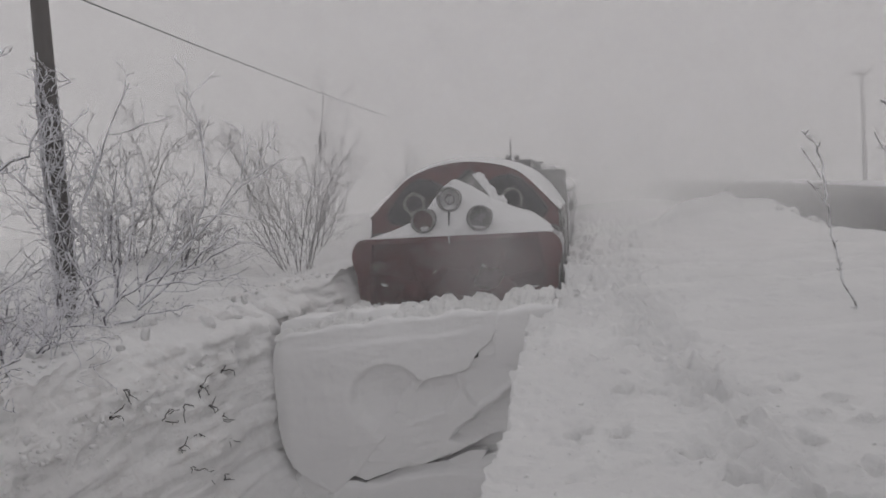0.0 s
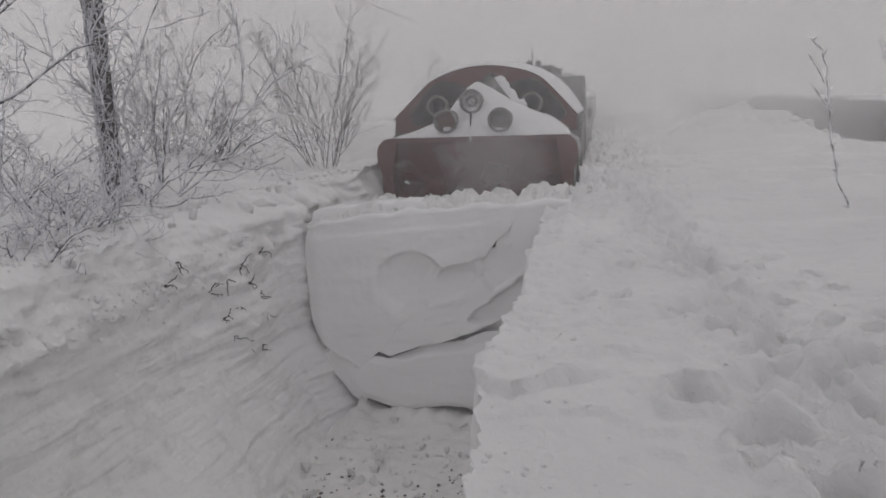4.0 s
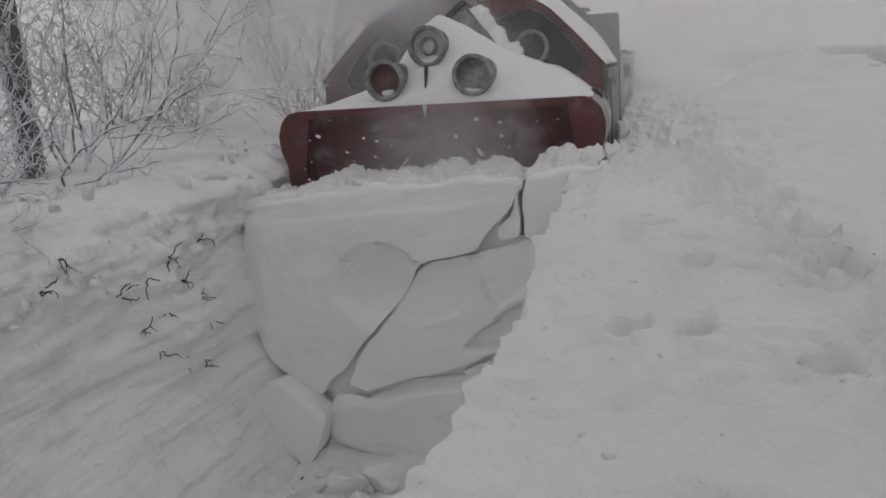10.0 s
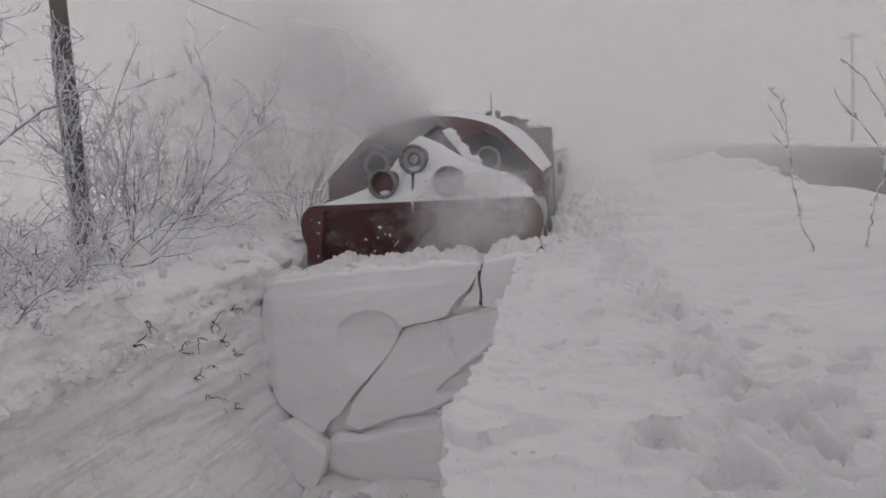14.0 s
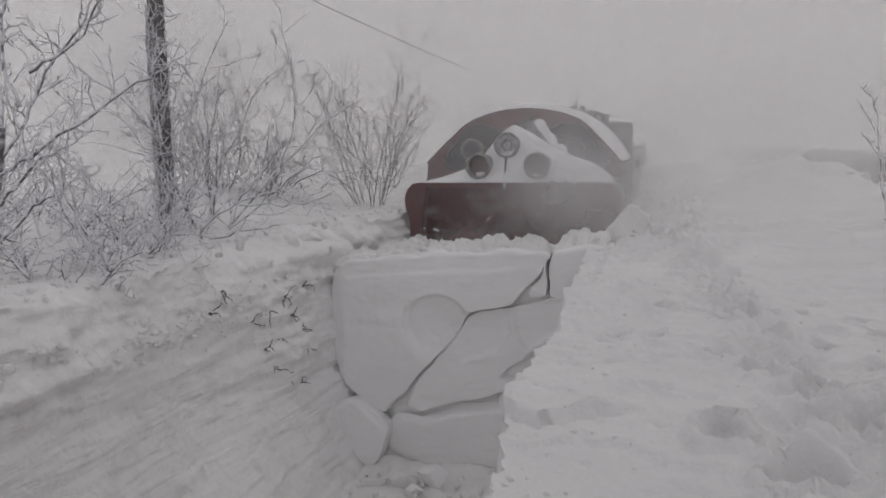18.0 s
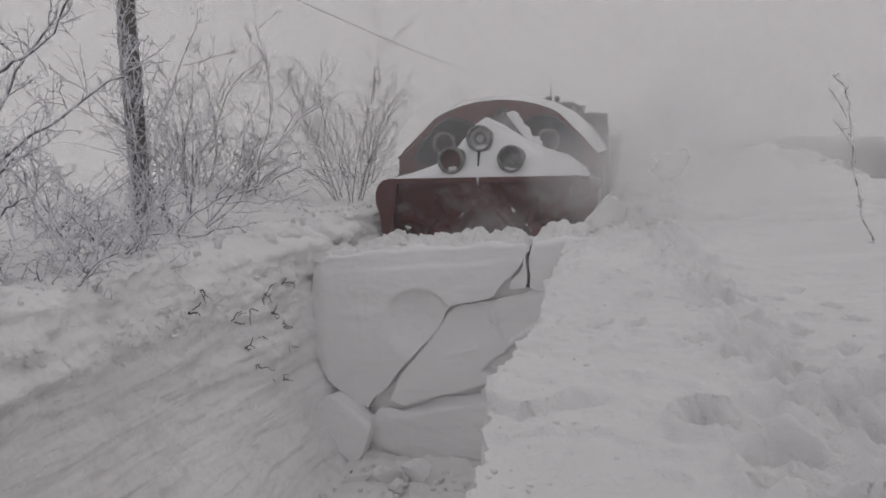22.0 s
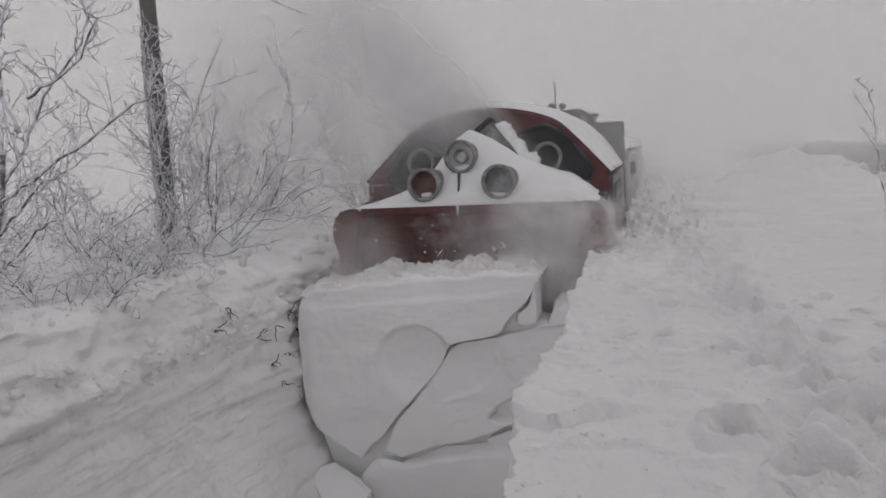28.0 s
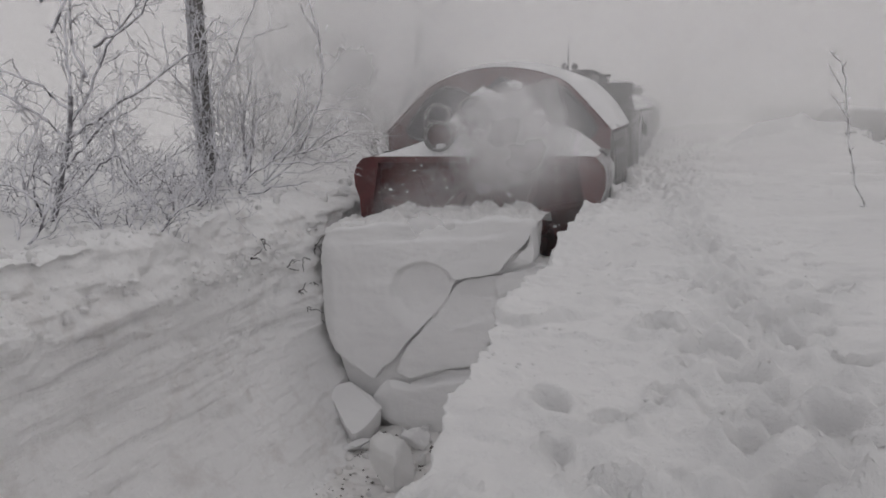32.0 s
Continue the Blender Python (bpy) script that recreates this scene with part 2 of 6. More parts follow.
FOG_FAR = mist("far_fog", 0.6, falloff=False, scale=0.08, contrast=(-0.4, 1.2))
FOG_MID = mist("middle_fog", 0.27, falloff=False, scale=0.1, contrast=(-0.4, 1.2))
FOG_THIN = mist("thin_fog", 0.05, falloff=False, scale=0.12, contrast=(-0.4, 1.2))
FOG_NEAR = mist("drifting_fog", 0.15, falloff=False, scale=0.2, contrast=(-0.3, 1.1))
FOG = mist("ground_fog", 0.145, falloff=False, scale=0.12, contrast=(-0.4, 1.2))
PLUME = mist("snow_plume", 0.95, (0.84, 0.835, 0.84), scale=0.7, contrast=(0.0, 0.85))
HAZE = mist("snow_mist", 0.45, (0.84, 0.835, 0.84), scale=0.6, contrast=(-0.25, 0.9))
THIN = mist("snow_veil_mist", 0.26, (0.93, 0.925, 0.93), scale=0.6, contrast=(-0.1, 0.9))
PUFF = mist("snow_puff", 0.95, (0.92, 0.915, 0.92), scale=1.6, contrast=(0.22, 0.78))
DUST = mist("snow_dust", 0.5, (0.90, 0.895, 0.90), scale=1.1, contrast=(0.0, 0.95))


# ---------------------------------------------------------------- mesh helpers
def link(name, verts, faces, material, parent=None, label="", smooth=True):
    me = bpy.data.meshes.new(name)
    me.from_pydata([tuple(map(float, v)) for v in verts], [], [tuple(map(int, f)) for f in faces])
    me.materials.append(material)
    if smooth:
        me.polygons.foreach_set("use_smooth", [True] * len(me.polygons))
    me.update()
    ob = new(name, me)
    if parent:
        ob.parent = parent
    if label:
        tagged(ob, label)
    return ob


def part(name, bm, material, parent=None, label="", smooth=False):
    me = bpy.data.meshes.new(name)
    bmesh.ops.recalc_face_normals(bm, faces=bm.faces)
    bm.to_mesh(me)
    bm.free()
    me.materials.append(material)
    if smooth:
        me.polygons.foreach_set("use_smooth", [True] * len(me.polygons))
    ob = new(name, me)
    if parent:
        ob.parent = parent
    if label:
        tagged(ob, label)
    return ob


def box_bm(x0, x1, y0, y1, z0, z1, bevel=0.02, bm=None):
    bm = bm or bmesh.new()
    made = bmesh.ops.create_cube(bm, size=1)["verts"]
    for v in made:
        v.co = Vector((x0 + (v.co.x + 0.5) * (x1 - x0), y0 + (v.co.y + 0.5) * (y1 - y0), z0 + (v.co.z + 0.5) * (z1 - z0)))
    if bevel:
        edges = {e for v in made for e in v.link_edges}
        bmesh.ops.bevel(bm, geom=list(edges), offset=bevel, segments=2, affect="EDGES")
    return bm


def tube_bm(r0, r1, y0, y1, sides=28, inner=None, bm=None):
    """A tube or rod along y, from radius r0 at y0 to r1 at y1, hollow where inner is given."""
    bm = bm or bmesh.new()
    rings = [(r0, y0), (r1, y1)] if inner is None else [(inner, y1), (inner, y0), (r0, y0), (r1, y1)]
    loops = []
    for r, y in rings:
        loops.append([bm.verts.new((r * math.cos(a), y, r * math.sin(a))) for a in (2 * math.pi * k / sides for k in range(sides))])
    pairs = list(zip(loops, loops[1:]))
    if inner is not None:
        pairs.append((loops[-1], loops[0]))
    for a, b in pairs:
        for k in range(sides):
            bm.faces.new((a[k], a[(k + 1) % sides], b[(k + 1) % sides], b[k]))
    if inner is None:
        bm.faces.new(loops[0])
        bm.faces.new(loops[-1])
    return bm


def sheet(nu, nv):
    i = np.arange(nu * nv).reshape(nu, nv)
    return np.stack([i[:-1, :-1], i[1:, :-1], i[1:, 1:], i[:-1, 1:]], -1).reshape(-1, 4)


def lattice(ix, iy, seed):
    h = np.sin(ix * 127.1 + iy * 311.7 + seed * 74.7) * 43758.5453
    return h - np.floor(h)


def vnoise(x, y, seed=0):
    ix, iy = np.floor(x), np.floor(y)
    fx, fy = x - ix, y - iy
    fx, fy = fx * fx * fx * (fx * (fx * 6 - 15) + 10), fy * fy * fy * (fy * (fy * 6 - 15) + 10)
    a, b = lattice(ix, iy, seed), lattice(ix + 1, iy, seed)
    c, d = lattice(ix, iy + 1, seed), lattice(ix + 1, iy + 1, seed)
    return (a + (b - a) * fx) * (1 - fy) + (c + (d - c) * fx) * fy


def fbm(x, y, octaves=5, seed=0, gain=0.5):
    total, amp, norm = 0.0, 1.0, 0.0
    for k in range(octaves):
        total = total + amp * (vnoise(x, y, seed + k) - 0.5) * 2
        norm += amp
        x, y, amp = x * 2.03 + 11.3, y * 2.03 - 7.7, amp * gain
    return total / norm


def billow(x, y, octaves=4, seed=0):
    """Rounded lumps with sharp creases between them."""
    total, amp, norm = 0.0, 1.0, 0.0
    for k in range(octaves):
        total = total + amp * (1 - np.abs(vnoise(x, y, seed + k) - 0.5) * 4).clip(-1, 1) * -1
        norm += amp
        x, y, amp = x * 2.1 + 3.1, y * 2.1 + 9.2, amp * 0.5
    return total / norm


def clods(x, y, seed=0):
    """Rounded lumps of several sizes packed side by side, about level on the whole."""
    total = 0.0
    for k, amp in enumerate((1.0, 0.45)):
        ix, iy = np.floor(x), np.floor(y)
        heap = 0.0
        for ax in (-1, 0, 1):
            for ay in (-1, 0, 1):
                cx = ix + ax + 0.15 + 0.7 * lattice(ix + ax, iy + ay, seed + k)
                cy = iy + ay + 0.15 + 0.7 * lattice(ix + ax, iy + ay, seed + k + 31)
                size = 0.10 + 0.22 * lattice(ix + ax, iy + ay, seed + k + 57)
                high = lattice(ix + ax, iy + ay, seed + k + 83) - 0.42
                heap = heap + high * np.exp(-((x - cx) ** 2 + (y - cy) ** 2) / size)
        total = total + amp * heap
        x, y = x * 1.9 + 5.3, y * 1.9 - 2.1
    return total


def step(a, b, x):
    t = ((x - a) / (b - a)).clip(0, 1)
    return t * t * (3 - 2 * t)


# ---------------------------------------------------------------- ground with its cutting
FLOOR = -2.45
LEFT = -4.18


def right_lip(y):
    return np.interp(y, [-6, 2, 2.4, 3.1, 3.5, 3.95, 4.05, 4.5, 5.4, 6.1, 7.0, 8.3, 9.0, 11, 20, 60], [-0.4, -0.46, -0.52, -0.62, -0.68, -0.75, -0.81, -0.80, -0.86, -0.92, -0.98, -1.08, -0.95, -0.98, -1.5, -3.95])


def left_lip(y):
    return np.interp(y, [-60, 6.3, 8.0, 9.3, 9.7, 12.0, 20, 60], [LEFT - 0.15, LEFT - 0.15, LEFT - 0.45, LEFT - 0.45, -4.34, -4.22, -4.72, -7.1])


rng = np.random.default_rng(7)
PRINTS = []
for trail, step_m, spread in (([(0.6, 0.8), (0.52, 3.2), (0.5, 4.2), (0.33, 5.2), (0.2, 6.0), (0.05, 7.1), (-0.1, 8.7), (-0.3, 10.2), (-0.4, 13)], 0.17, 0.12), ([(0.7, 1.2), (0.65, 3.5), (0.95, 5.0), (0.6, 6.5)], 0.30, 0.16),
                              ([(-0.15, 1.0), (0.0, 2.6)], 0.3, 0.2), ([(-0.45, 5.4), (-0.3, 6.6), (-0.2, 8.0)], 0.45, 0.12)):
    pts = np.array(trail)
    lens = np.r_[0, np.cumsum(np.hypot(*np.diff(pts, axis=0).T))]
    for d in np.arange(0.1, lens[-1], step_m):
        px, py = np.interp(d, lens, pts[:, 0]), np.interp(d, lens, pts[:, 1])
        PRINTS.append((px + rng.normal(0, spread), py + rng.normal(0, 0.08), rng.uniform(0.45, 1.0), rng.uniform(-0.7, 0.7)))
PRINTS = [p for p in PRINTS if all(math.hypot(p[0] - a, p[1] - b) > 0.24 for a, b in ((0.1, 3.77), (0.33, 3.6), (0.6, 3.74), (0.42, 3.25)))]
PRINTS += [(0.09, 3.83, 1.15, 0.3), (0.33, 3.60, 1.25, -0.35), (0.64, 3.90, 1.1, 0.2), (0.45, 3.15, 1.1, 0.5), (0.55, 4.62, 0.95, 0.4), (0.23, 4.8, 0.8, -0.2), (0.37, 5.99, 0.7, 0.2), (0.54, 6.06, 0.65, 0.1), (-0.08, 6.02, 0.6, 0.3), (1.04, 4.99, 0.8, 0.2), (0.58, 4.3, 0.75, 0.6), (0.78, 4.38, 0.95, -0.3), (0.85, 3.4, 1.0, 0.5), (0.2, 2.9, 1.0, 0.2), (-0.2, 2.6, 0.9, 0.4), (0.7, 2.7, 1.1, -0.4), (-0.25, 5.3, 0.6, 0.1)]


def right_height(x, y):
    lip = right_lip(y)
    d = x - lip
    z = 0.05 * fbm(x * 0.45, y * 0.35, 3, 3) + 0.035 * fbm(x * 1.3, y * 0.8, 3, 9)
    # wind-packed plates with low broken steps
    plates = 3.6 * fbm(x * 0.9 - 7, y * 1.25, 5, 25, 0.55)
    z += 0.024 * (np.floor(plates) + step(0.72, 0.97, plates - np.floor(plates)))
    z += 0.018 * np.abs(fbm(x * 1.2 + 4, y * 2.2, 3, 23)) + 0.010 * np.abs(fbm(x * 2.6, y * 5.0, 4, 27)) + 0.010 * fbm(x * 4.5, y * 5.5, 4, 5, 0.6)
    # crumbly edge of the cutting
    edge = np.exp(-((d / 0.45) ** 2)) * step(2.5, 5.0, y)
    z += edge * (0.01 + 0.02 * billow(x * 2.6, y * 2.6, 5, 31) + 0.018 * billow(x * 6.5, y * 6.5, 4, 33) + 0.05 * clods(x * 7, y * 7, 34)) * (0.6 + 1.9 * step(5.0, 9.0, y))
    # thrown lumps along the track behind the machine
    beside = step(7.0, 10.5, y) * np.exp(-((d / 1.25) ** 2))
    z += beside * (0.04 + 0.12 * billow(x * 2.3, y * 2.3, 5, 41) + 0.05 * billow(x * 6, y * 6, 4, 43))
    # churned path
    path = np.exp(-(((x - np.interp(y, [0.8, 3.2, 4.2, 5.2, 6.0, 7.1, 8.7, 10.2], [0.6, 0.52, 0.5, 0.33, 0.2, 0.05, -0.1, -0.3])) / np.interp(y, [1, 3, 4.5, 6, 9], [0.6, 0.42, 0.26, 0.20, 0.26])) ** 2))
    trodden = np.exp(-((d - 0.9) / 0.9) ** 2) * step(3.0, 4.2, y)
    z += trodden * (0.035 * clods(x * 5, y * 5, 62) + 0.03 * clods(x * 12, y * 12, 63)) + path * (-0.03 + 0.12 * clods(x * 6.5, y * 6.5, 57) + 0.10 * clods(x * 12, y * 12, 58)) * np.interp(y, [1, 3, 4.5, 7, 10], [0.8, 0.9, 1.35, 1.25, 0.9])
    heap = np.exp(-(((x - 0.85) / 0.45) ** 2) - ((y - 2.9) / 0.8) ** 2)
    z += heap * (0.02 + 0.09 * clods(x * 5.5, y * 5.5, 56) + 0.06 * clods(x * 13, y * 13, 54))
    z += step(2.9, 1.8, y) * (0.02 + 0.10 * clods(x * 5, y * 5, 60) + 0.06 * clods(x * 12, y * 12, 61))
    pit, rim = np.zeros_like(z), np.zeros_like(z)
    for fx, fy, size, turn in PRINTS:
        near = (np.abs(x - fx) < 0.5) & (np.abs(y - fy) < 0.5)
        if near.any():
            dx, dy = x[near] - fx, y[near] - fy
            u, v = dx * math.cos(turn) + dy * math.sin(turn), dy * math.cos(turn) - dx * math.sin(turn)
            r2 = (u / (0.066 * size)) ** 2 + (v / (0.10 * size)) ** 2
            r2 = r2 * (1 + 1.1 * fbm(x[near] * 7, y[near] * 7, 4, 69)).clip(0.25, 3)
            deep = float(np.interp(fy, [3, 6, 8, 13], [1.0, 0.8, 0.45, 0.3])) * size
            pit[near] = np.maximum(pit[near], 0.11 * deep * np.exp(-(r2.clip(0, 50) ** 2.2)))
            rim[near] = np.maximum(rim[near], 0.04 * deep * np.exp(-((np.sqrt(r2.clip(0, 50)) - 1.5) ** 2) * 6))
    z = z - pit + rim * (1 - (pit / 0.05).clip(0, 1))
    # cracked shelf at the brink
    brink = np.interp(x, [-0.9, -0.78, -0.69, -0.61, -0.56, -0.48, -0.32, -0.1, 0.1], [4.0, 3.98, 3.91, 3.82, 3.90, 4.02, 4.11, 4.13, 4.2]) + 0.025 * fbm(x * 9, x * 0, 3, 66)
    south = brink - y
    z -= np.where(south > 0, (0.012 + 0.058 * np.exp(-((south / 0.16).clip(0, 9)))) * step(0.0, 0.035 + 0.05 * (0.5 + fbm(x * 8, y * 8, 3, 67)).clip(0, 1), south + 0.03 * fbm(x * 14, y * 14, 3, 68)), 0.0) * step(-0.12, -0.42, x) * step(2.6, 3.2, y)
    z += step(0.0, 0.06, south) * np.exp(-((south / 0.35) ** 2)) * step(-0.1, -0.4, x) * 0.05 * clods(x * 9, y * 9, 65)
    z += 0.012 * np.exp(-((south / 0.06) ** 2)) * step(0.03, -0.01, south) * step(-0.3, -0.5, x)
    arc = np.interp(y, [2.9, 3.38, 3.61, 3.87], [-0.44, -0.39, -0.40, -0.48])
    z -= (0.015 * np.exp(-(((x - arc) / 0.02) ** 2)) + 0.014 * step(0.0, 0.03, x - arc) * np.exp(-((x - arc).clip(0, 9) / 0.2))) * step(2.95, 3.1, y) * step(3.88, 3.74, y)
    for ly, lx, tilt in ((4.79, -0.55, 0.5), (5.95, -0.52, -0.3), (4.36, -0.16, 0.05), (5.2, -0.15, 0.18), (5.1, -0.6, 0.1), (5.34, 0.36, 0.1), (6.8, 0.9, 0.1), (5.3, 1.5, 0.1), (6.3, 1.2, 0.05), (7.4, 0.6, 0.05)):
        v = (y - ly) - tilt * (x - lx) - 0.05 * np.sin(x * 14)
        z -= np.where(v < 0, 0.017 * np.exp(v.clip(-3, 0) / 0.14) * step(0.0, -0.02, v), 0.0) * np.exp(-(((x - lx) / 0.3) ** 4))
    # drift farther on, then the fall towards the pipe
    z += 0.52 * np.exp(-((np.abs(x - 1.8) / 1.3) ** 4) - ((y - 19.5) / 2.2) ** 2) * (1 + 0.55 * fbm(x * 1.3, y * 1.3, 5, 61) + 0.25 * billow(x * 2.6, y * 2.6, 4, 64))
    z -= 1.1 * step(3.4, 6.2, x - 0.10 * (15 - y).clip(-40, 9)) * step(6, 12, y)
    return z


def left_height(x, y):
    d = LEFT - x
    d = d.clip(0, 400)
    z = 0.13 + 0.05 * step(5, 9, y) + 0.05 * fbm(x * 0.6, y * 0.5, 4, 71) + 0.11 * billow(x * 1.5, y * 1.5, 5, 75) * np.exp(-((d / 1.6) ** 2))
    z += np.exp(-(((y - 9.55) / 0.5) ** 2) - (d / 0.4) ** 2) * (0.10 + 0.10 * clods(x * 4, y * 4, 78) + 0.05 * clods(x * 9, y * 9, 79))
    z += 0.02 * fbm(x * 5, y * 5, 3, 77) + 0.45 * step(1.0, 3.2, d) * step(9.6, 12.0, y)
    return z * (0.35 + 0.65 * np.exp(-((d / 9) ** 2)))


def grow(start, first, ratio, end):
    out, s = [start], first
    while out[-1] < end:
        out.append(out[-1] + s)
        s *= ratio
    return out


def build_ground():
    ys = -np.array(grow(3.0, 0.25, 1.35, 400))[::-1]
    ys = np.concatenate([ys, np.arange(-2.8, 1.0, 0.12), np.arange(1.0, 2.2, 0.03), np.arange(2.2, 5.4, 0.018), np.arange(5.4, 7.5, 0.028), np.arange(7.5, 10.0, 0.042), np.arange(10.0, 18.0, 0.085), grow(18, 0.12, 1.08, 60), grow(65, 8, 1.3, 900)])
    ys = np.unique(ys.round(4))
    ys = ys[np.r_[True, np.diff(ys) > 0.004]]
    offs_r = np.concatenate([[0, 0.006, 0.02], np.arange(0.035, 1.75, 0.0165), np.arange(1.75, 2.4, 0.035), np.arange(2.4, 5.0, 0.07), grow(5.0, 0.1, 1.11, 500)])
    offs_l = np.concatenate([[0, 0.01, 0.03], np.arange(0.07, 3.0, 0.06), grow(3.0, 0.09, 1.12, 500)])[::-1]
    wall = np.linspace(0, 1, 112)[1:-1]
    floor = np.linspace(0, 1, 42)
    rwall = np.linspace(0, 1, 34)[1:-1]
    ns = len(offs_l) + len(wall) + len(floor) + len(rwall) + len(offs_r)
    X, Y, Z = (np.zeros((ns, len(ys))) for _ in range(3))
    Y[:] = ys
    lip = right_lip(ys)
    # left bank
    a = 0
    b = len(offs_l)
    X[a:b] = left_lip(ys)[None, :] - offs_l[:, None] + 0.06 * fbm(ys * 0.9, ys * 0, 4, 81)[None, :]
    Z[a:b] = left_height(X[a:b], Y[a:b])
    top_l, edge_l = Z[b - 1].copy(), X[b - 1].copy()
    # left wall, rounded towards the floor
    a, b = b, b + len(wall)
    h = wall[:, None]
    z = top_l[None, :] + (FLOOR - top_l[None, :]) * h
    curve = (0.95 - 0.42 * step(6.6, 8.0, Y[a:b])) * (((h - 0.45) / 0.55).clip(0, 1)) ** 1.9 + (0.23 * np.exp(-(((Y[a:b] - 9.2) / 0.34) ** 2)) + 0.08 * np.exp(-(((Y[a:b] - 8.3) / 0.9) ** 4))) * step(0.0, 0.06, h) + 0.07 * np.exp(-(((h - 0.2 - 0.03 * fbm(Y[a:b] * 1.1, Y[a:b] * 0, 3, 89)) / 0.045) ** 2)) * (0.4 + 0.9 * billow(z * 7, Y[a:b] * 4.5, 4, 90))
    # the brink is worn to a shoulder towards the face
    shoulder = np.interp(Y[a:b], [6.3, 8.0, 9.3, 9.7, 12.0], [0.0, 0.30, 0.30, 0.26, 0.0])
    X[a:b] = edge_l[None, :] + shoulder * step(-0.06, 0.13, h) ** 0.8 + 0.17 * step(0.0, 0.16, h) + curve + 0.05 * fbm(z * 5, Y[a:b] * 0.5, 4, 91) + 0.06 * fbm(z * 2.2, Y[a:b] * 2.0, 5, 93) + 0.09 * billow(z * 2.5, Y[a:b] * 1.5, 4, 95) * np.exp(-(((h - 0.1) / 0.13) ** 2)) + 0.05 * billow(z * 3.4 + 0.5 * Y[a:b], Y[a:b] * 0.9, 5, 97) + 0.05 * billow(z * 6.5, Y[a:b] * 5.5, 4, 96) * step(5.5, 8.0, Y[a:b]) * step(0.5, 0.2, h) + 0.07 * billow(z * 3.1, Y[a:b] * 2.6, 5, 99) * step(0.75, 0.35, h) * step(0.42, 0.6, fbm(z * 0.8, Y[a:b] * 0.6, 3, 98) + 0.5)
    # long scrape marks left by the plough, with small ledges and chipped lumps
    groove = fbm(z * 8.5 - 0.10 * Y[a:b], Y[a:b] * 0.30, 4, 85, 0.6)
    X[a:b] += (0.011 * groove + 0.014 * step(0.10, 0.16, fbm(z * 4.5 - 0.05 * Y[a:b], Y[a:b] * 0.22, 3, 87))) * step(0.08, 0.2, h) * step(1.0, 0.85, h)
    X[a:b] += (0.016 * billow(z * 9, Y[a:b] * 7, 4, 88) + 0.035 * step(0.25, 0.4, fbm(z * 3.3, Y[a:b] * 2.2, 4, 86))) * step(0.5, 0.25, h) * step(0.0, 0.05, h)
    Z[a:b] = z
    # right wall rows are needed for the floor
    top_r = right_height(lip[None, :].copy(), ys[None, :].copy())[0]
    g = rwall[:, None]
    zr = FLOOR + (top_r[None, :] - FLOOR) * g
    Yr = np.repeat(ys[None, :], len(rwall), 0)
    inward = -0.16 * (1 - g) - 0.5 * (((0.3 - g) / 0.3).clip(0, 1)) ** 2
    xr = lip[None, :] + inward + 0.045 * fbm(zr * 2.5, Yr * 1.6, 4, 101) * (1 - g**6) + 0.03 * billow(zr * 3, Yr * 2.4, 3, 103) * (1 - g**4)
    # floor
    a, b = b, b + len(floor)
    k = floor[:, None]
    x0, x1 = X[a - 1][None, :] + 0.05, xr[0][None, :] - 0.05
    X[a:b] = x0 + (x1 - x0) * k
    Z[a:b] = FLOOR + 0.14 * np.exp(-(((Y[a:b] - 9.0) / 0.42) ** 2)) * (0.8 + 0.5 * billow(X[a:b] * 3, Y[a:b] * 3, 4, 117)) + 0.20 * np.exp(-(((Y[a:b] - 9.1) / 0.24) ** 2)) * step(-3.0, -3.5, X[a:b]) + 0.05 * fbm(X[a:b] * 1.2, Y[a:b] * 1.2, 3, 111) + 0.06 * billow(X[a:b] * 3.5, Y[a:b] * 3.5, 4, 113)
    a, b = b, b + len(rwall)
    X[a:b], Z[a:b] = xr, zr
    a, b = b, b + len(offs_r)
    wob = 0.05 * fbm(ys * 1.7, ys * 0 + 3, 4, 121) + 0.055 * fbm(ys * 5, ys * 0 + 8, 4, 123, 0.65) + 0.01 * fbm(ys * 15, ys * 0 + 8, 3, 125)
    X[a:b] = lip[None, :] + offs_r[:, None] + (wob[None, :]) * np.exp(-((offs_r[:, None] / 0.25) ** 2))
    Z[a:b] = right_height(X[a:b].copy(), Y[a:b].copy())
    verts = np.stack([X, Y, Z], -1).reshape(-1, 3)
    faces = sheet(ns, len(ys))[:, ::-1]
    me = bpy.data.meshes.new("ground")
    me.from_pydata(verts.tolist(), [], faces.tolist())
    for m in (SNOW, WALL_SNOW, FLOOR_SNOW):
        me.materials.append(m)
    row = np.repeat(np.arange(ns - 1), len(ys) - 1)
    n0 = len(offs_l)
    index = np.zeros(len(row), int)
    index[(row >= n0 - 14) & (row < n0 + len(wall))] = 1
    index[(row >= n0 + len(wall)) & (row < n0 + len(wall) + len(floor))] = 2
    me.polygons.foreach_set("material_index", index)
    me.polygons.foreach_set("use_smooth", [True] * len(me.polygons))
    me.update()
    ob = new("ground", me)
    tagged(ob, "deep wind-packed snow field cut by a straight walled trench", "snow ground", kind="structure")


build_ground()


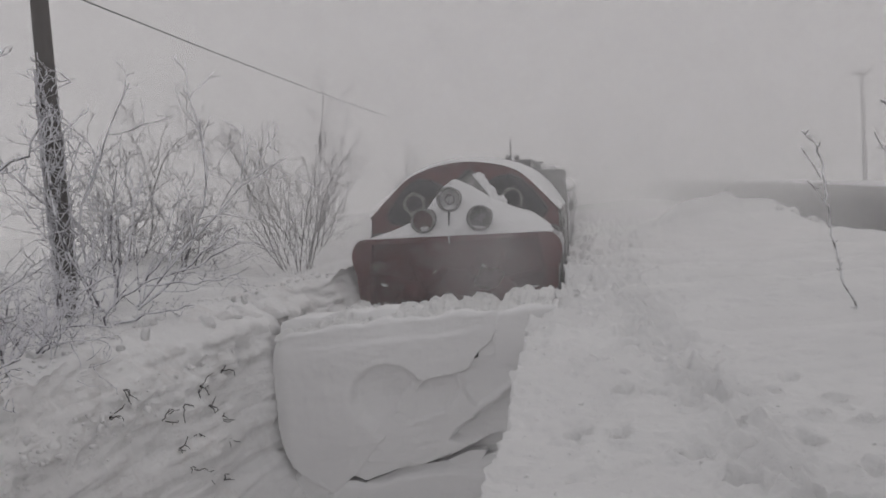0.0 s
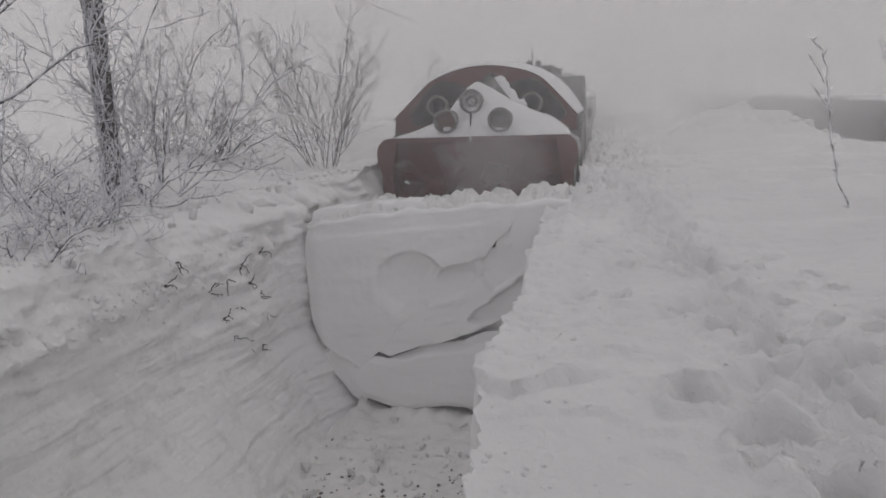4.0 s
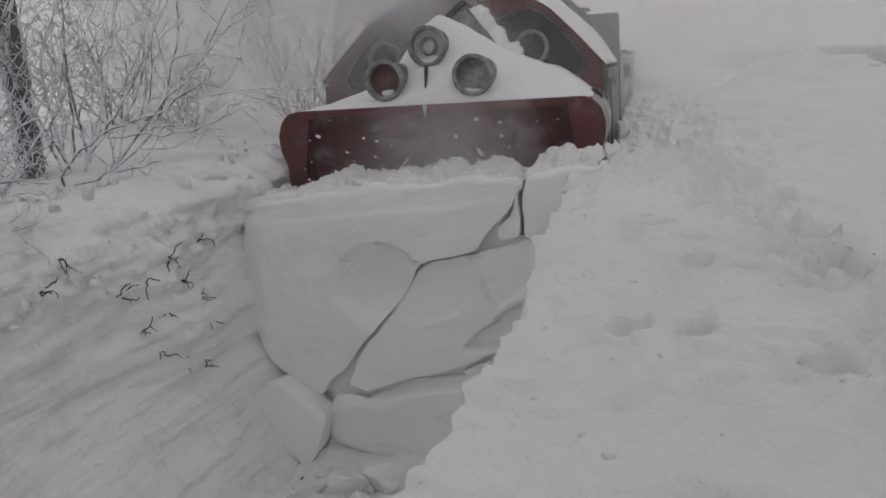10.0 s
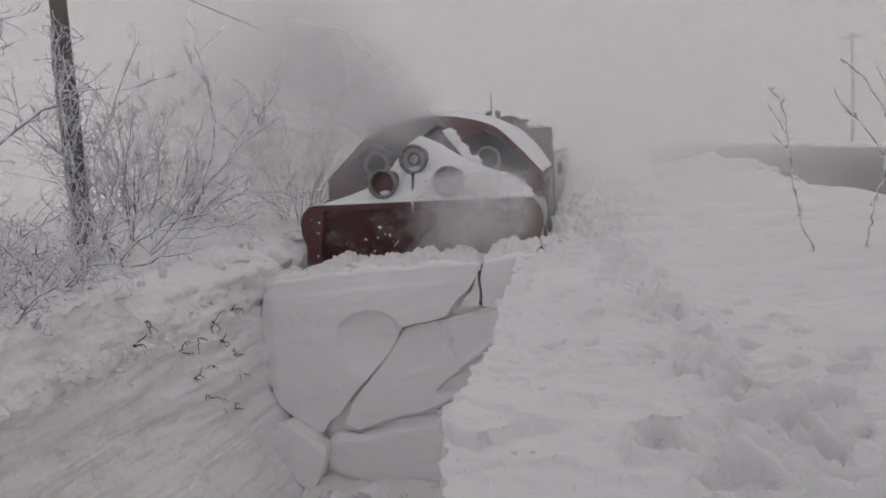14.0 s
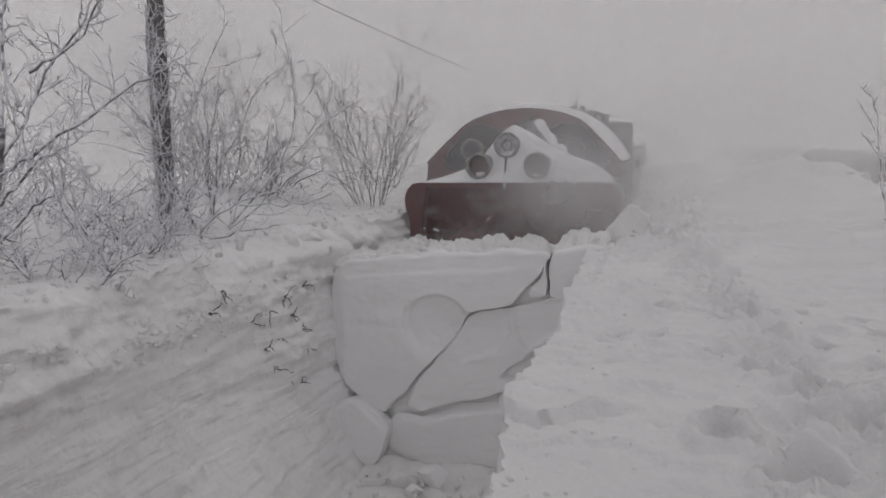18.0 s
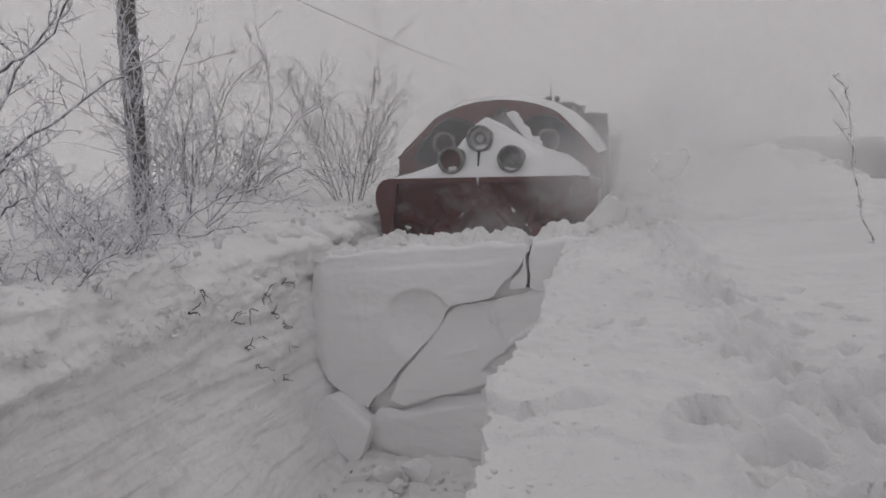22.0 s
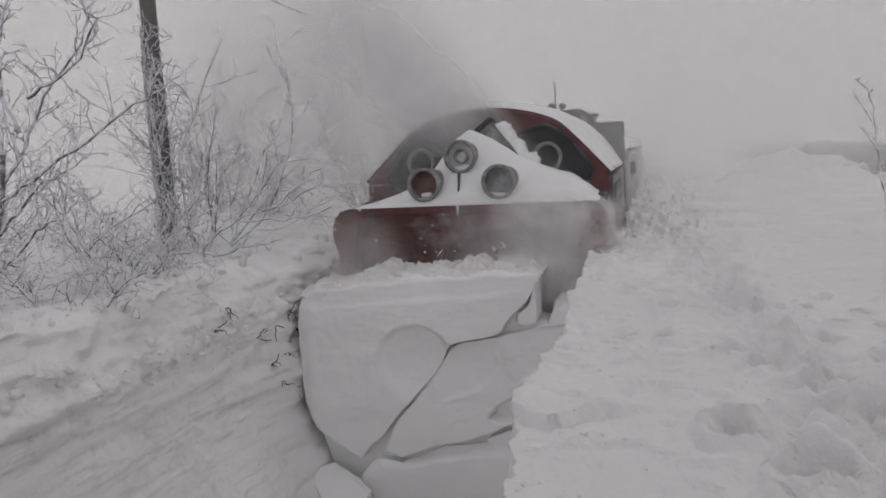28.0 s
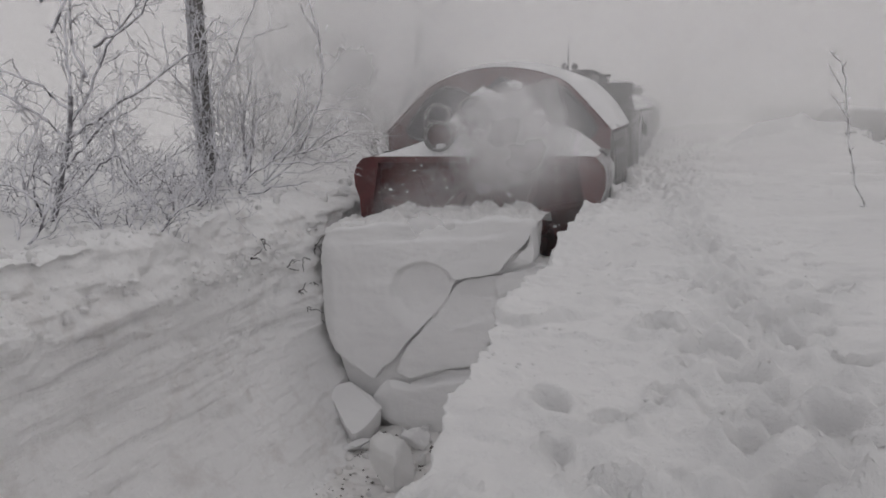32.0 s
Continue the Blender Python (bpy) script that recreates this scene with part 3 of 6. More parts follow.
# ---------------------------------------------------------------- broken snow face
def outline(points, spacing, jitter, seed):
    r = np.random.default_rng(seed)
    pts = np.array(points, float)
    out = []
    for a, b in zip(pts, np.roll(pts, -1, 0)):
        n = max(2, int(np.hypot(*(b - a)) / spacing))
        for k in range(n):
            out.append(a + (b - a) * k / n)
    out = np.array(out)
    for _ in range(1):
        out = (np.roll(out, 1, 0) + out * 2 + np.roll(out, -1, 0)) / 4
    jag = np.stack([fbm(out[:, 0] * 4 + 11, out[:, 1] * 4, 4, 11), fbm(out[:, 0] * 4, out[:, 1] * 4 + 11, 4, 14)], -1)
    return out, out + 0.045 * jag + r.normal(0, jitter, out.shape)


def snow_slab(name, points, thick, seed, label, parent=None, relief=None, rings=30):
    """A plate of packed snow: the outline in x and z, its broken front towards -y."""
    soft_ring, ring = outline(points, 0.045, 0.0025, seed)
    c = soft_ring.mean(0)
    f = np.r_[np.linspace(0, 0.985, rings)[1:], 0.996, 1.0]
    m = len(ring)
    V = []
    for k in f:
        xz = c + (soft_ring - c) * k + (ring - soft_ring) * max(0.0, (k - 0.93) / 0.07)
        y = 0.03 * fbm(xz[:, 0] * 1.1, xz[:, 1] * 1.4, 4, 11) + 0.009 * fbm(xz[:, 0] * 2.5, xz[:, 1] * 10, 4, 16) + 0.02 * np.abs(fbm(xz[:, 0] * 0.9, xz[:, 1] * 3.2, 4, 19))
        if relief:
            y = y + relief(xz[:, 0], xz[:, 1])
        y = y + (0.003 if k > 0.998 else 0.0) + 0.03 * ((k - 0.93) / 0.07 if k > 0.93 else 0.0) ** 2.2 * step(-0.34, -0.14, xz[:, 1])
        V.append(np.stack([xz[:, 0], y, xz[:, 1]], -1))
    for depth in (0.3, 0.7, 1.0):
        xz = c + (ring - c) * (1 - 0.02 * depth) + 0.02 * np.stack([fbm(ring[:, 0] * 5, ring[:, 1] * 5 + depth * 9, 3, seed + 7)] * 2, -1)
        V.append(np.stack([xz[:, 0], y + (thick - y) * depth, xz[:, 1]], -1))
    V = np.concatenate(V)
    n = len(V) // m
    i = np.arange(n * m).reshape(n, m)
    j = np.roll(i, -1, 1)
    faces = np.stack([i[:-1], j[:-1], j[1:], i[1:]], -1).reshape(-1, 4).tolist()
    base = len(V)
    V = np.vstack([V, [[c[0], float(V[:m, 1].mean()), c[1]], [c[0], thick, c[1]]]])
    faces += [(int(j[0, k]), int(i[0, k]), base) for k in range(m)] + [(int(i[-1, k]), int(j[-1, k]), base + 1) for k in range(m)]
    ob = link(name, V, faces, SLAB_SNOW, parent)
    tagged(ob, label)
    return ob


def inside(x, z, poly):
    """Distance from the outline of a polygon, positive inside it."""
    p = np.array(poly, float)
    q = np.roll(p, -1, 0)
    far, hit = np.full(np.shape(x), 9.0), np.zeros(np.shape(x), bool)
    for (ax, az), (bx, bz) in zip(p, q):
        u = (((x - ax) * (bx - ax) + (z - az) * (bz - az)) / ((bx - ax) ** 2 + (bz - az) ** 2)).clip(0, 1)
        far = np.minimum(far, np.hypot(x - ax - u * (bx - ax), z - az - u * (bz - az)))
        if az != bz:
            hit = hit ^ (((az > z) != (bz > z)) & (x < (bx - ax) * (z - az) / (bz - az) + ax))
    return np.where(hit, far, -far)


def ragged(x, z, seed):
    return 0.035 * fbm(x * 5, z * 5, 4, seed)


def dish(x, z):
    """Shallow round hollow, sharpest along its upper side."""
    r = np.hypot((x + 2.77) / 1.0, (z + 0.90) / 0.95)
    edge = 0.05 + 0.10 * step(-0.3, 0.35, z + 0.90 - 0.3 * (x + 2.77))
    return 0.16 * step(0.425, 0.425 - 0.26 + 1.4 * edge, r + 0.3 * ragged(x, z, 18)) * (1 - 0.45 * step(0.0, 0.36, r))


FLAKE_A = [(-2.44, -0.70), (-2.12, -0.62), (-1.98, -0.66), (-1.95, -0.9), (-2.12, -1.12), (-2.5, -1.24), (-2.7, -1.12)]
FLAKE_B = [(-2.05, -1.40), (-1.75, -1.12), (-1.3, -0.84), (-0.9, -0.80), (-0.9, -1.4), (-1.7, -1.46)]
FLAKE_C = [(-1.93, -0.60), (-1.4, -0.50), (-0.9, -0.5), (-0.9, -0.78), (-1.35, -0.80), (-1.75, -1.05), (-1.90, -0.92)]


def flakes_off(x, z):
    """Shallow scars where thin plates came off."""
    d = 0.012 + 0.02 * fbm(x * 2.6, z * 2.6, 4, 29)
    for poly, deep, seed in ((FLAKE_A, 0.06, 21), (FLAKE_B, 0.10, 22), (FLAKE_C, 0.04, 23)):
        d = d + deep * step(-0.012, 0.02, inside(x, z, poly) + ragged(x, z, seed))
    return d


def upper_face(x, z):
    band = np.interp(x, [-4.1, -3.2, -2.3, -1.4], [-0.33, -0.30, -0.24, -0.16]) + ragged(x, z, 24)
    return dish(x, z) + 0.016 * fbm(x * 2.2, z * 4.5, 4, 27) + 0.01 * billow(x * 4.5, z * 4.5, 3, 28) + 0.02 * step(-0.01, 0.015, z - band) + 0.05 * step(0.2, 0.0, x + 4.03) ** 2


def lower_face(x, z):
    """Rough scar along the upper edge."""
    top = np.interp(x, [-3.2, -2.78, -2.45, -2.19, -1.0], [-1.80, -1.80, -1.72, -1.69, -1.75]) + ragged(x, z, 25)
    return -0.02 + 0.07 * step(-0.10, -0.06, z - top) * step(-3.1, -2.95, x) + 0.05 * step(0.12, 0.0, inside(x, z, LOWER)) ** 2


LOWER = [(-3.22, -1.86), (-3.01, -1.90), (-2.78, -1.83), (-2.45, -1.755), (-2.19, -1.70), (-1.7, -1.62), (-1.0, -1.6), (-1.1, -2.5), (-1.9, -2.52), (-2.3, -2.46), (-2.85, -2.52), (-3.15, -2.45), (-3.39, -2.36), (-3.49, -2.22), (-3.46, -2.06)]
FACE_Y = 8.78
slabs = {}


def block(key, points, thick, seed, look_of_slab, label, relief=None, rings=30):
    slabs[key] = new("snow_block")
    ob = snow_slab("slab", points, thick, seed, look_of_slab, slabs[key], relief, rings)
    tagged(slabs[key], label, "snow block", "broken snow blocks")
    return ob


block("core", [(-3.95, -0.12), (-3.2, -0.06), (-1.62, -0.06), (-1.56, -0.12), (-1.62, -0.5), (-1.3, -0.6), (-1.2, -2.2), (-2.0, -2.45), (-3.2, -2.45), (-3.7, -2.3), (-3.93, -1.7)],
      0.62, 16, "packed snow mass behind the broken plates", "mass of packed snow behind the broken plates", lambda x, z: 0.15 + 0.04 * billow(x * 1.8, z * 1.8, 4, 26), 26)
slab_a = block("upper", [(-4.02, -0.42), (-4.01, -0.25), (-3.88, -0.16), (-3.5, -0.12), (-3.01, -0.09), (-2.5, -0.05), (-2.06, -0.03), (-1.58, -0.02), (-1.51, -0.06), (-1.57, -0.2), (-1.64, -0.29), (-1.77, -0.43), (-1.88, -0.57), (-2.09, -0.64), (-2.24, -0.66), (-2.39, -0.71), (-2.49, -0.86), (-2.6, -1.02), (-2.83, -1.26), (-3.04, -1.50), (-3.26, -1.71), (-3.45, -1.88), (-3.67, -1.75), (-3.90, -1.59), (-4.0, -1.43), (-4.04, -1.08), (-4.04, -0.75)],
               0.42, 11, "smooth cut snow plate with a round dish pressed in it", "upright plate of cut snow with a crumbly crust on top", upper_face, 46)
block("side", [(-1.86, -0.62), (-1.25, -0.50), (-0.92, -0.5), (-0.92, -1.25), (-1.1, -1.42), (-1.44, -1.36), (-1.78, -1.42), (-2.13, -1.58), (-2.46, -1.71), (-2.75, -1.745), (-2.88, -1.80), (-2.99, -1.84), (-3.06, -1.78), (-3.15, -1.76), (-3.06, -1.62), (-2.99, -1.48), (-2.81, -1.29), (-2.6, -1.05), (-2.47, -0.86), (-2.37, -0.73), (-2.09, -0.67)],
      0.42, 12, "packed snow plate split from its neighbour along a slanting crack", "slanting plate of packed snow beside the crack", flakes_off, 40)
block("sliver", [(-1.555, -0.12), (-1.60, -0.30), (-1.71, -0.43), (-1.73, -0.52), (-1.56, -0.51), (-1.545, -0.3)],
      0.3, 17, "narrow splinter of snow between two cracks", "narrow splinter of packed snow between two cracks", lambda x, z: 0.03 + 0.0 * x, 8)
top_slab = block("top", [(-1.49, -0.03), (-1.2, 0.02), (-0.9, 0.03), (-0.9, -0.62), (-1.25, -0.56), (-1.53, -0.53), (-1.525, -0.3), (-1.52, -0.14)],
                 0.42, 15, "small plate of snow at the top corner", "small cracked plate of snow at the top corner", lambda x, z: 0.015 + 0.0 * x, 16)
block("lower", LOWER, 0.42, 13, "low block of packed snow under the plates", "low block of packed snow at the foot of the face", lower_face, 34)
block("wedge", [(-2.14, -1.64), (-2.02, -1.60), (-1.86, -1.52), (-1.72, -1.53), (-1.80, -1.66), (-1.98, -1.80)],
      0.3, 18, "small wedge of snow caught between two plates", "small wedge of snow caught between two plates", lambda x, z: 0.06 + 0.0 * x, 10)
block("corner", [(-3.99, -1.88), (-3.90, -1.73), (-3.72, -1.64), (-3.28, -1.96), (-3.35, -2.26), (-3.50, -2.48), (-3.63, -2.33), (-3.82, -2.08)],
      0.34, 14, "loose wedge of snow fallen from the corner", "loose wedge of snow that breaks off the corner", lambda x, z: 0.02 + 0.05 * step(-0.05, 0.0, z + 1.64 + 0.85 * (x + 3.72).clip(0, 1) + 0.75 * (-3.72 - x).clip(0, 1)), 18)


def crust(parent, x0, x1, y0, y1, z0, amp, seed, nx, ny, label):
    xs, ys = np.meshgrid(np.linspace(x0, x1, nx), np.linspace(y0, y1, ny), indexing="ij")
    u = (ys - y0) / (y1 - y0)
    e = step(0.0, 0.22 + 0.1 * fbm(xs * 2.0, xs * 0 + seed, 3, seed + 13), u) * step(0, 0.1, 1 - u) * step(0, 0.04, (xs - x0) / (x1 - x0)) * step(0, 0.04, (x1 - xs) / (x1 - x0))
    rough = amp * billow(xs * 3.1, ys * 3.1, 4, seed) + amp * 1.3 * fbm(xs * 1.6, ys * 1.1, 4, seed + 3) + amp * 0.8 * billow(xs * 8, ys * 8, 4, seed + 5)
    z = z0 + np.interp(xs, [-4.0, -3.4, -2.0, -1.4], [-0.11, -0.05, 0.02, 0.03]) + e * (0.07 + rough) - 0.06 * (1 - step(0, 0.12, u)) - 0.1 * (1 - step(0, 0.1, 1 - u)) + 0.03 * fbm(xs * 4, ys * 4, 3, seed + 15)
    ys = ys + (0.06 * fbm(xs * 3, z * 5, 4, seed + 9) + 0.05 * billow(xs * 5, z * 7, 3, seed + 11)) * step(0.05, 0.3, u)
    return link("snow_crust", np.stack([xs, ys, z], -1).reshape(-1, 3), sheet(nx, ny), CRUST_SNOW, parent, label)


crust(slab_a, -3.98, -1.52, 0.035, 0.80, -0.07, 0.075, 141, 220, 64, "crumbly broken crust along the top edge")
crust(top_slab, -1.49, -0.95, 0.035, 0.78, 0.0, 0.07, 143, 60, 46, "crumbly broken crust along the top edge")

# ---------------------------------------------------------------- rotary snow plough (front at y = 0, top of its mouth at z = 0)
RAIL = FLOOR - 0.55
plough = new("rotary_snowplow")
tagged(plough, "dark red rotary snowplow with three round headlamps and snow-covered hood", "snowplow")


def build_plough():
    # curved mouth plate between two cheeks
    nx, nz = 40, 26
    V = []
    for k in range(nx):
        x = -1.34 + 2.68 * k / (nx - 1)
        for j in range(nz):
            h = j / (nz - 1)
            z = -0.05 - 2.6 * h
            y = 0.03 + 0.26 * math.sin(math.pi * min(1, h * 1.05)) ** 0.8
            V.append((x, y, z))
    link("mouth_plate", V, sheet(nx, nz), RED_DUSTY, plough, "concave dark red plate dusted with snow")
    part("top_lip", box_bm(-1.24, 1.21, -0.06, 0.09, -0.075, 0.0, 0.012), RED, plough, "red steel lip along the top of the mouth")
    for s in (-1, 1):
        bm = bmesh.new()
        pts = [(1.30, 0.0), (1.40, -0.02), (1.48, -0.10), (1.52, -0.22), (1.51, -0.36), (1.46, -0.5), (1.44, -0.8), (1.44, -2.75), (1.30, -2.75), (1.27, -0.5), (1.2, -0.1), (1.22, 0.0)]
        front = [bm.verts.new((s * x, -0.03, z)) for x, z in pts]
        back = [bm.verts.new((s * (x + 0.0), 1.05, z)) for x, z in pts]
        bm.faces.new(front)
        bm.faces.new(back)
        for a in range(len(pts)):
            b = (a + 1) % len(pts)
            bm.faces.new((front[a], front[b], back[b], back[a]))
        cheek = part("cheek", bm, RED, plough, "rounded red side cheek of the mouth, frosted on its outer side")
        cheek.data.materials.append(FROST_SIDE)
        for face in cheek.data.polygons:
            if face.normal.x * s > 0.6:
                face.material_index = 1
    part("back_wall", box_bm(-1.45, 1.45, 0.72, 1.25, -2.8, 0.02, 0.03), DARK_STEEL, plough)
    # two bladed rotors inside the mouth
    for s in (-1, 1):
        rotor = part("rotor", tube_bm(0.16, 0.20, 0.18, 0.5, 20), RED, plough, "dark red bladed rotor wheel dusted with snow", True)
        rotor.location = (s * 0.66, -0.12, -0.82)
        for k in range(6):
            w = 2 * math.pi * (k + 0.3 * s) / 6
            blade = part("blade", box_bm(-0.035, 0.035, 0.27, 0.46, 0.12, 0.60, 0.015), RED, rotor)
            blade.matrix_basis = pose(0, 0, 0, 0, math.degrees(w), 0) @ pose(0, 0, 0, 0, 0, 24 * s)
            if k % 2:
                bm = bmesh.new()
                bmesh.ops.create_icosphere(bm, subdivisions=3, radius=0.022)
                for v in bm.verts:
                    v.co = Vector((v.co.x * 0.6, v.co.y * 0.4, v.co.z * 2.2)) + 0.02 * noise.noise_vector(v.co * 14 + Vector((k, s, 0)))
                part("blade_snow", bm, FRESH, rotor, "snow caught on a blade", True).matrix_basis = pose(0, 0.19, 0, 0, math.degrees(w) + 6, 0) @ pose(0, 0, 0.45)
    # snow heaped on the hood
    nx, ny = 90, 44
    xs, ys = np.meshgrid(np.linspace(-1.50, 1.50, nx), np.linspace(-0.02, 1.28, ny), indexing="ij")
    # two straight slopes up to a blunt ridge, hollowed behind towards the cab
    crest = np.interp(xs, [-1.5, -1.2, -0.92, -0.62, -0.34, -0.2, -0.06, 0.1, 0.3, 0.55, 0.85, 1.1, 1.28, 1.42, 1.5], [-0.16, 0.03, 0.13, 0.24, 0.56, 0.72, 0.80, 0.74, 0.62, 0.44, 0.30, 0.20, 0.06, -0.06, -0.2])
    lean = np.interp(xs, [-1.5, -0.6, -0.1, 0.4, 1.5], [0.8, 0.7, 0.62, 0.66, 0.8])
    up = ((ys + 0.02) / lean).clip(0, 1)
    z = 0.012 + crest.clip(-1, 0) + crest.clip(0, 2) * (0.10 + 0.90 * up ** 1.15) * step(-0.04, 0.03, ys) - 0.22 * step(0.75, 1.2, ys) * step(0.9, 0.3, np.abs(xs)) + 0.022 * fbm(xs * 2.4, ys * 2.4, 4, 151) + 0.014 * billow(xs * 5, ys * 5, 4, 153)
    z[:, 0] = np.minimum(z[:, 0], 0.0)
    link("hood_snow", np.stack([xs, ys, z], -1).reshape(-1, 3), sheet(nx, ny), FRESH, plough, "smooth heap of settled snow on the hood")
    part("hood", box_bm(-1.34, 1.34, 0.1, 1.26, -0.2, -0.01, 0.04), RED, plough)
    # headlamps
    for lx, ly, lz, lens in ((-0.085, 0.39, 0.512, GLASS_LENS), (-0.44, 0.14, 0.232, RUST), (0.378, 0.14, 0.232, FROSTED_DARK)):
        lamp = part("headlamp", tube_bm(0.175, 0.15, -0.14, 0.35, 36, 0.148), RING_STEEL, plough, "round frosted steel headlamp housing", True)
        lamp.location = (lx, ly, lz)
        part("rim", tube_bm(0.183, 0.183, -0.155, -0.115, 36, 0.147), RING_STEEL, lamp, "raised frosted rim", True)
        part("lens", tube_bm(0.15, 0.15, -0.07, -0.02, 32), lens, lamp, {GLASS_LENS: "frosted glass lens", RUST: "empty rusty lamp bowl", FROSTED_DARK: "dim glass lens dusted with frost"}[lens])
        if lens is GLASS_LENS:
            part("bulb_guard", tube_bm(0.085, 0.06, -0.1, -0.02, 28, 0.055), RING_STEEL, lamp, "", True)
        if lens is RUST:
            bm = bmesh.new()
            bmesh.ops.create_icosphere(bm, subdivisions=3, radius=0.07)
            for v in bm.verts:
                v.co.z *= 0.55
                v.co.y *= 0.6
                v.co += 0.018 * noise.noise_vector(v.co * 9)
            part("lamp_snow", bm, FRESH, lamp, "little heap of snow in the bowl", True).location = (0.01, -0.07, -0.115)
    part("drip_mark", tube_bm(0.004, 0.02, 0, 0.30, 10), DARK_STEEL, plough, "dark drip on the snow below the upper lamp").matrix_basis = pose(-0.075, 0.03, 0.06, 68, 0, 0)
    part("icicle", tube_bm(0.003, 0.022, 0, 0.12, 10), GLASS_LENS, plough, "small icicle on the lip", True).matrix_basis = pose(-0.06, -0.07, -0.12, 90, 0, 0)
    # cab front with its arched top
    arch = [(-1.54, 0.235), (-1.24, 0.52), (-0.94, 0.80), (-0.78, 0.885), (-0.55, 0.965), (-0.28, 1.02), (0.0, 1.04), (0.28, 1.02), (0.55, 0.965), (0.78, 0.885), (0.91, 0.80), (1.18, 0.52), (1.44, 0.225)]
    bm = bmesh.new()
    low = -2.4
    pts = [(1.44, low)] + [(-1.54, low)] + arch
    f = [bm.verts.new((x, 1.26, z)) for x, z in pts]
    b = [bm.verts.new((x, 1.34, z)) for x, z in pts]
    bm.faces.new(f)
    bm.faces.new(b)
    for k in range(len(pts)):
        bm.faces.new((f[k], f[(k + 1) % len(pts)], b[(k + 1) % len(pts)], b[k]))
    fine = [(x, float(np.interp(x, [p[0] for p in arch], [p[1] for p in arch]))) for x in np.linspace(-1.54, 1.44, 61)]
    fine = [fine[0]] + [(q[0], (p[1] + 2 * q[1] + r[1]) / 4) for p, q, r in zip(fine, fine[1:], fine[2:])] + [fine[-1]]
    cab = part("cab_front", bm, RED, plough, "dark red arched cab front with white hoarfrost")
    # dark recessed screens with a round spinning window in each
    for s in (-1, 1):
        bm = bmesh.new()
        shape = [(0.26, 0.50), (0.34, 0.70), (0.52, 0.80), (0.72, 0.83), (0.88, 0.76), (1.05, 0.59), (1.2, 0.40), (1.27, 0.27), (1.22, 0.17), (0.9, 0.10), (0.5, 0.12), (0.28, 0.25)]
        f = [bm.verts.new((s * x, 1.248, z)) for x, z in shape]
        b = [bm.verts.new((s * x, 1.275, z)) for x, z in shape]
        bm.faces.new(f)
        for k in range(len(shape)):
            bm.faces.new((f[k], f[(k + 1) % len(shape)], b[(k + 1) % len(shape)], b[k]))
        part("windscreen", bm, BLACK_GLASS, cab, "dark windscreen rimed at its edges")
        bm = bmesh.new()
        for k in range(len(shape)):
            p, q = Vector((s * shape[k][0], 1.24, shape[k][1])), Vector((s * shape[(k + 1) % len(shape)][0], 1.24, shape[(k + 1) % len(shape)][1]))
            bmesh.ops.create_cone(bm, segments=6, radius1=0.018, radius2=0.018, depth=(q - p).length + 0.02, cap_ends=True,
                                  matrix=Matrix.Translation((p + q) / 2) @ (q - p).to_track_quat("Z", "Y").to_matrix().to_4x4())
        part("screen_frame", bm, DARK_STEEL, cab, "thin dark frame", True)
        ring = part("round_window", tube_bm(0.178, 0.165, 1.13, 1.26, 36, 0.135), RING_STEEL, cab, "round rotating clear-view window ring white with frost", True)
        ring.location = (0.745 if s > 0 else -0.80, 0, 0.45)
        pane = part("window_pane", tube_bm(0.14, 0.14, 1.18, 1.20, 32), BLACK_GLASS, cab)
        pane.location = ring.location
    # discharge chute at the top of the hood
    chute = part("discharge_chute", box_bm(-0.13, 0.13, -0.1, 0.2, -0.5, 0.22, 0.03), RING_STEEL, plough, "grey steel discharge chute caked with snow")
    chute.matrix_basis = pose(0.16, 0.98, 0.66, -8, -38, 0)
    part("chute_mouth", box_bm(-0.15, 0.15, -0.12, 0.22, 0.18, 0.24, 0.012), DARK_STEEL, chute)
    arm = part("chute_arm", box_bm(-0.05, 0.05, -0.04, 0.04, 0, 0.62, 0.012), DARK_STEEL, plough, "dark slotted lever beside the chute")
    arm.matrix_basis = pose(0.575, 1.08, 0.25, 0, -45, 0)
    # snow lodged along the lever, with dark slots left open
    nu, nv = 44, 16
    V = []
    for k in range(nu):
        u = k / (nu - 1)
        cx, cz = 0.02 + 0.60 * u, 0.86 - 0.60 * u + 0.03 * math.sin(5 * u)
        wide = (0.20 - 0.03 * u) * min(1.0, 3 * u + 0.05, 8 * (1 - u) + 0.05)
        for q in range(nv):
            a = 2 * math.pi * q / nv
            w = wide * (1 + 0.7 * float(fbm(np.array(u * 6), np.array(math.cos(a) + 2), 4, 157)))
            V.append((cx + 0.7 * w * math.cos(a), 1.05 - 0.8 * w * math.sin(a), cz + 0.75 * w * math.cos(a)))
    F = [(k * nv + q, k * nv + (q + 1) % nv, (k + 1) * nv + (q + 1) % nv, (k + 1) * nv + q) for k in range(nu - 1) for q in range(nv)]
    link("chute_snow", V, F, FRESH, plough, "rib of snow lodged on the lever")
    for u in (0.62, 0.72, 0.84):
        part("slot", box_bm(-0.04, 0.04, -0.02, 0.06, -0.022, 0.022, 0.006), DARK_STEEL, plough).matrix_basis = pose(-0.02 + 0.60 * u, 0.88, 0.85 - 0.60 * u, 0, 45, 0)
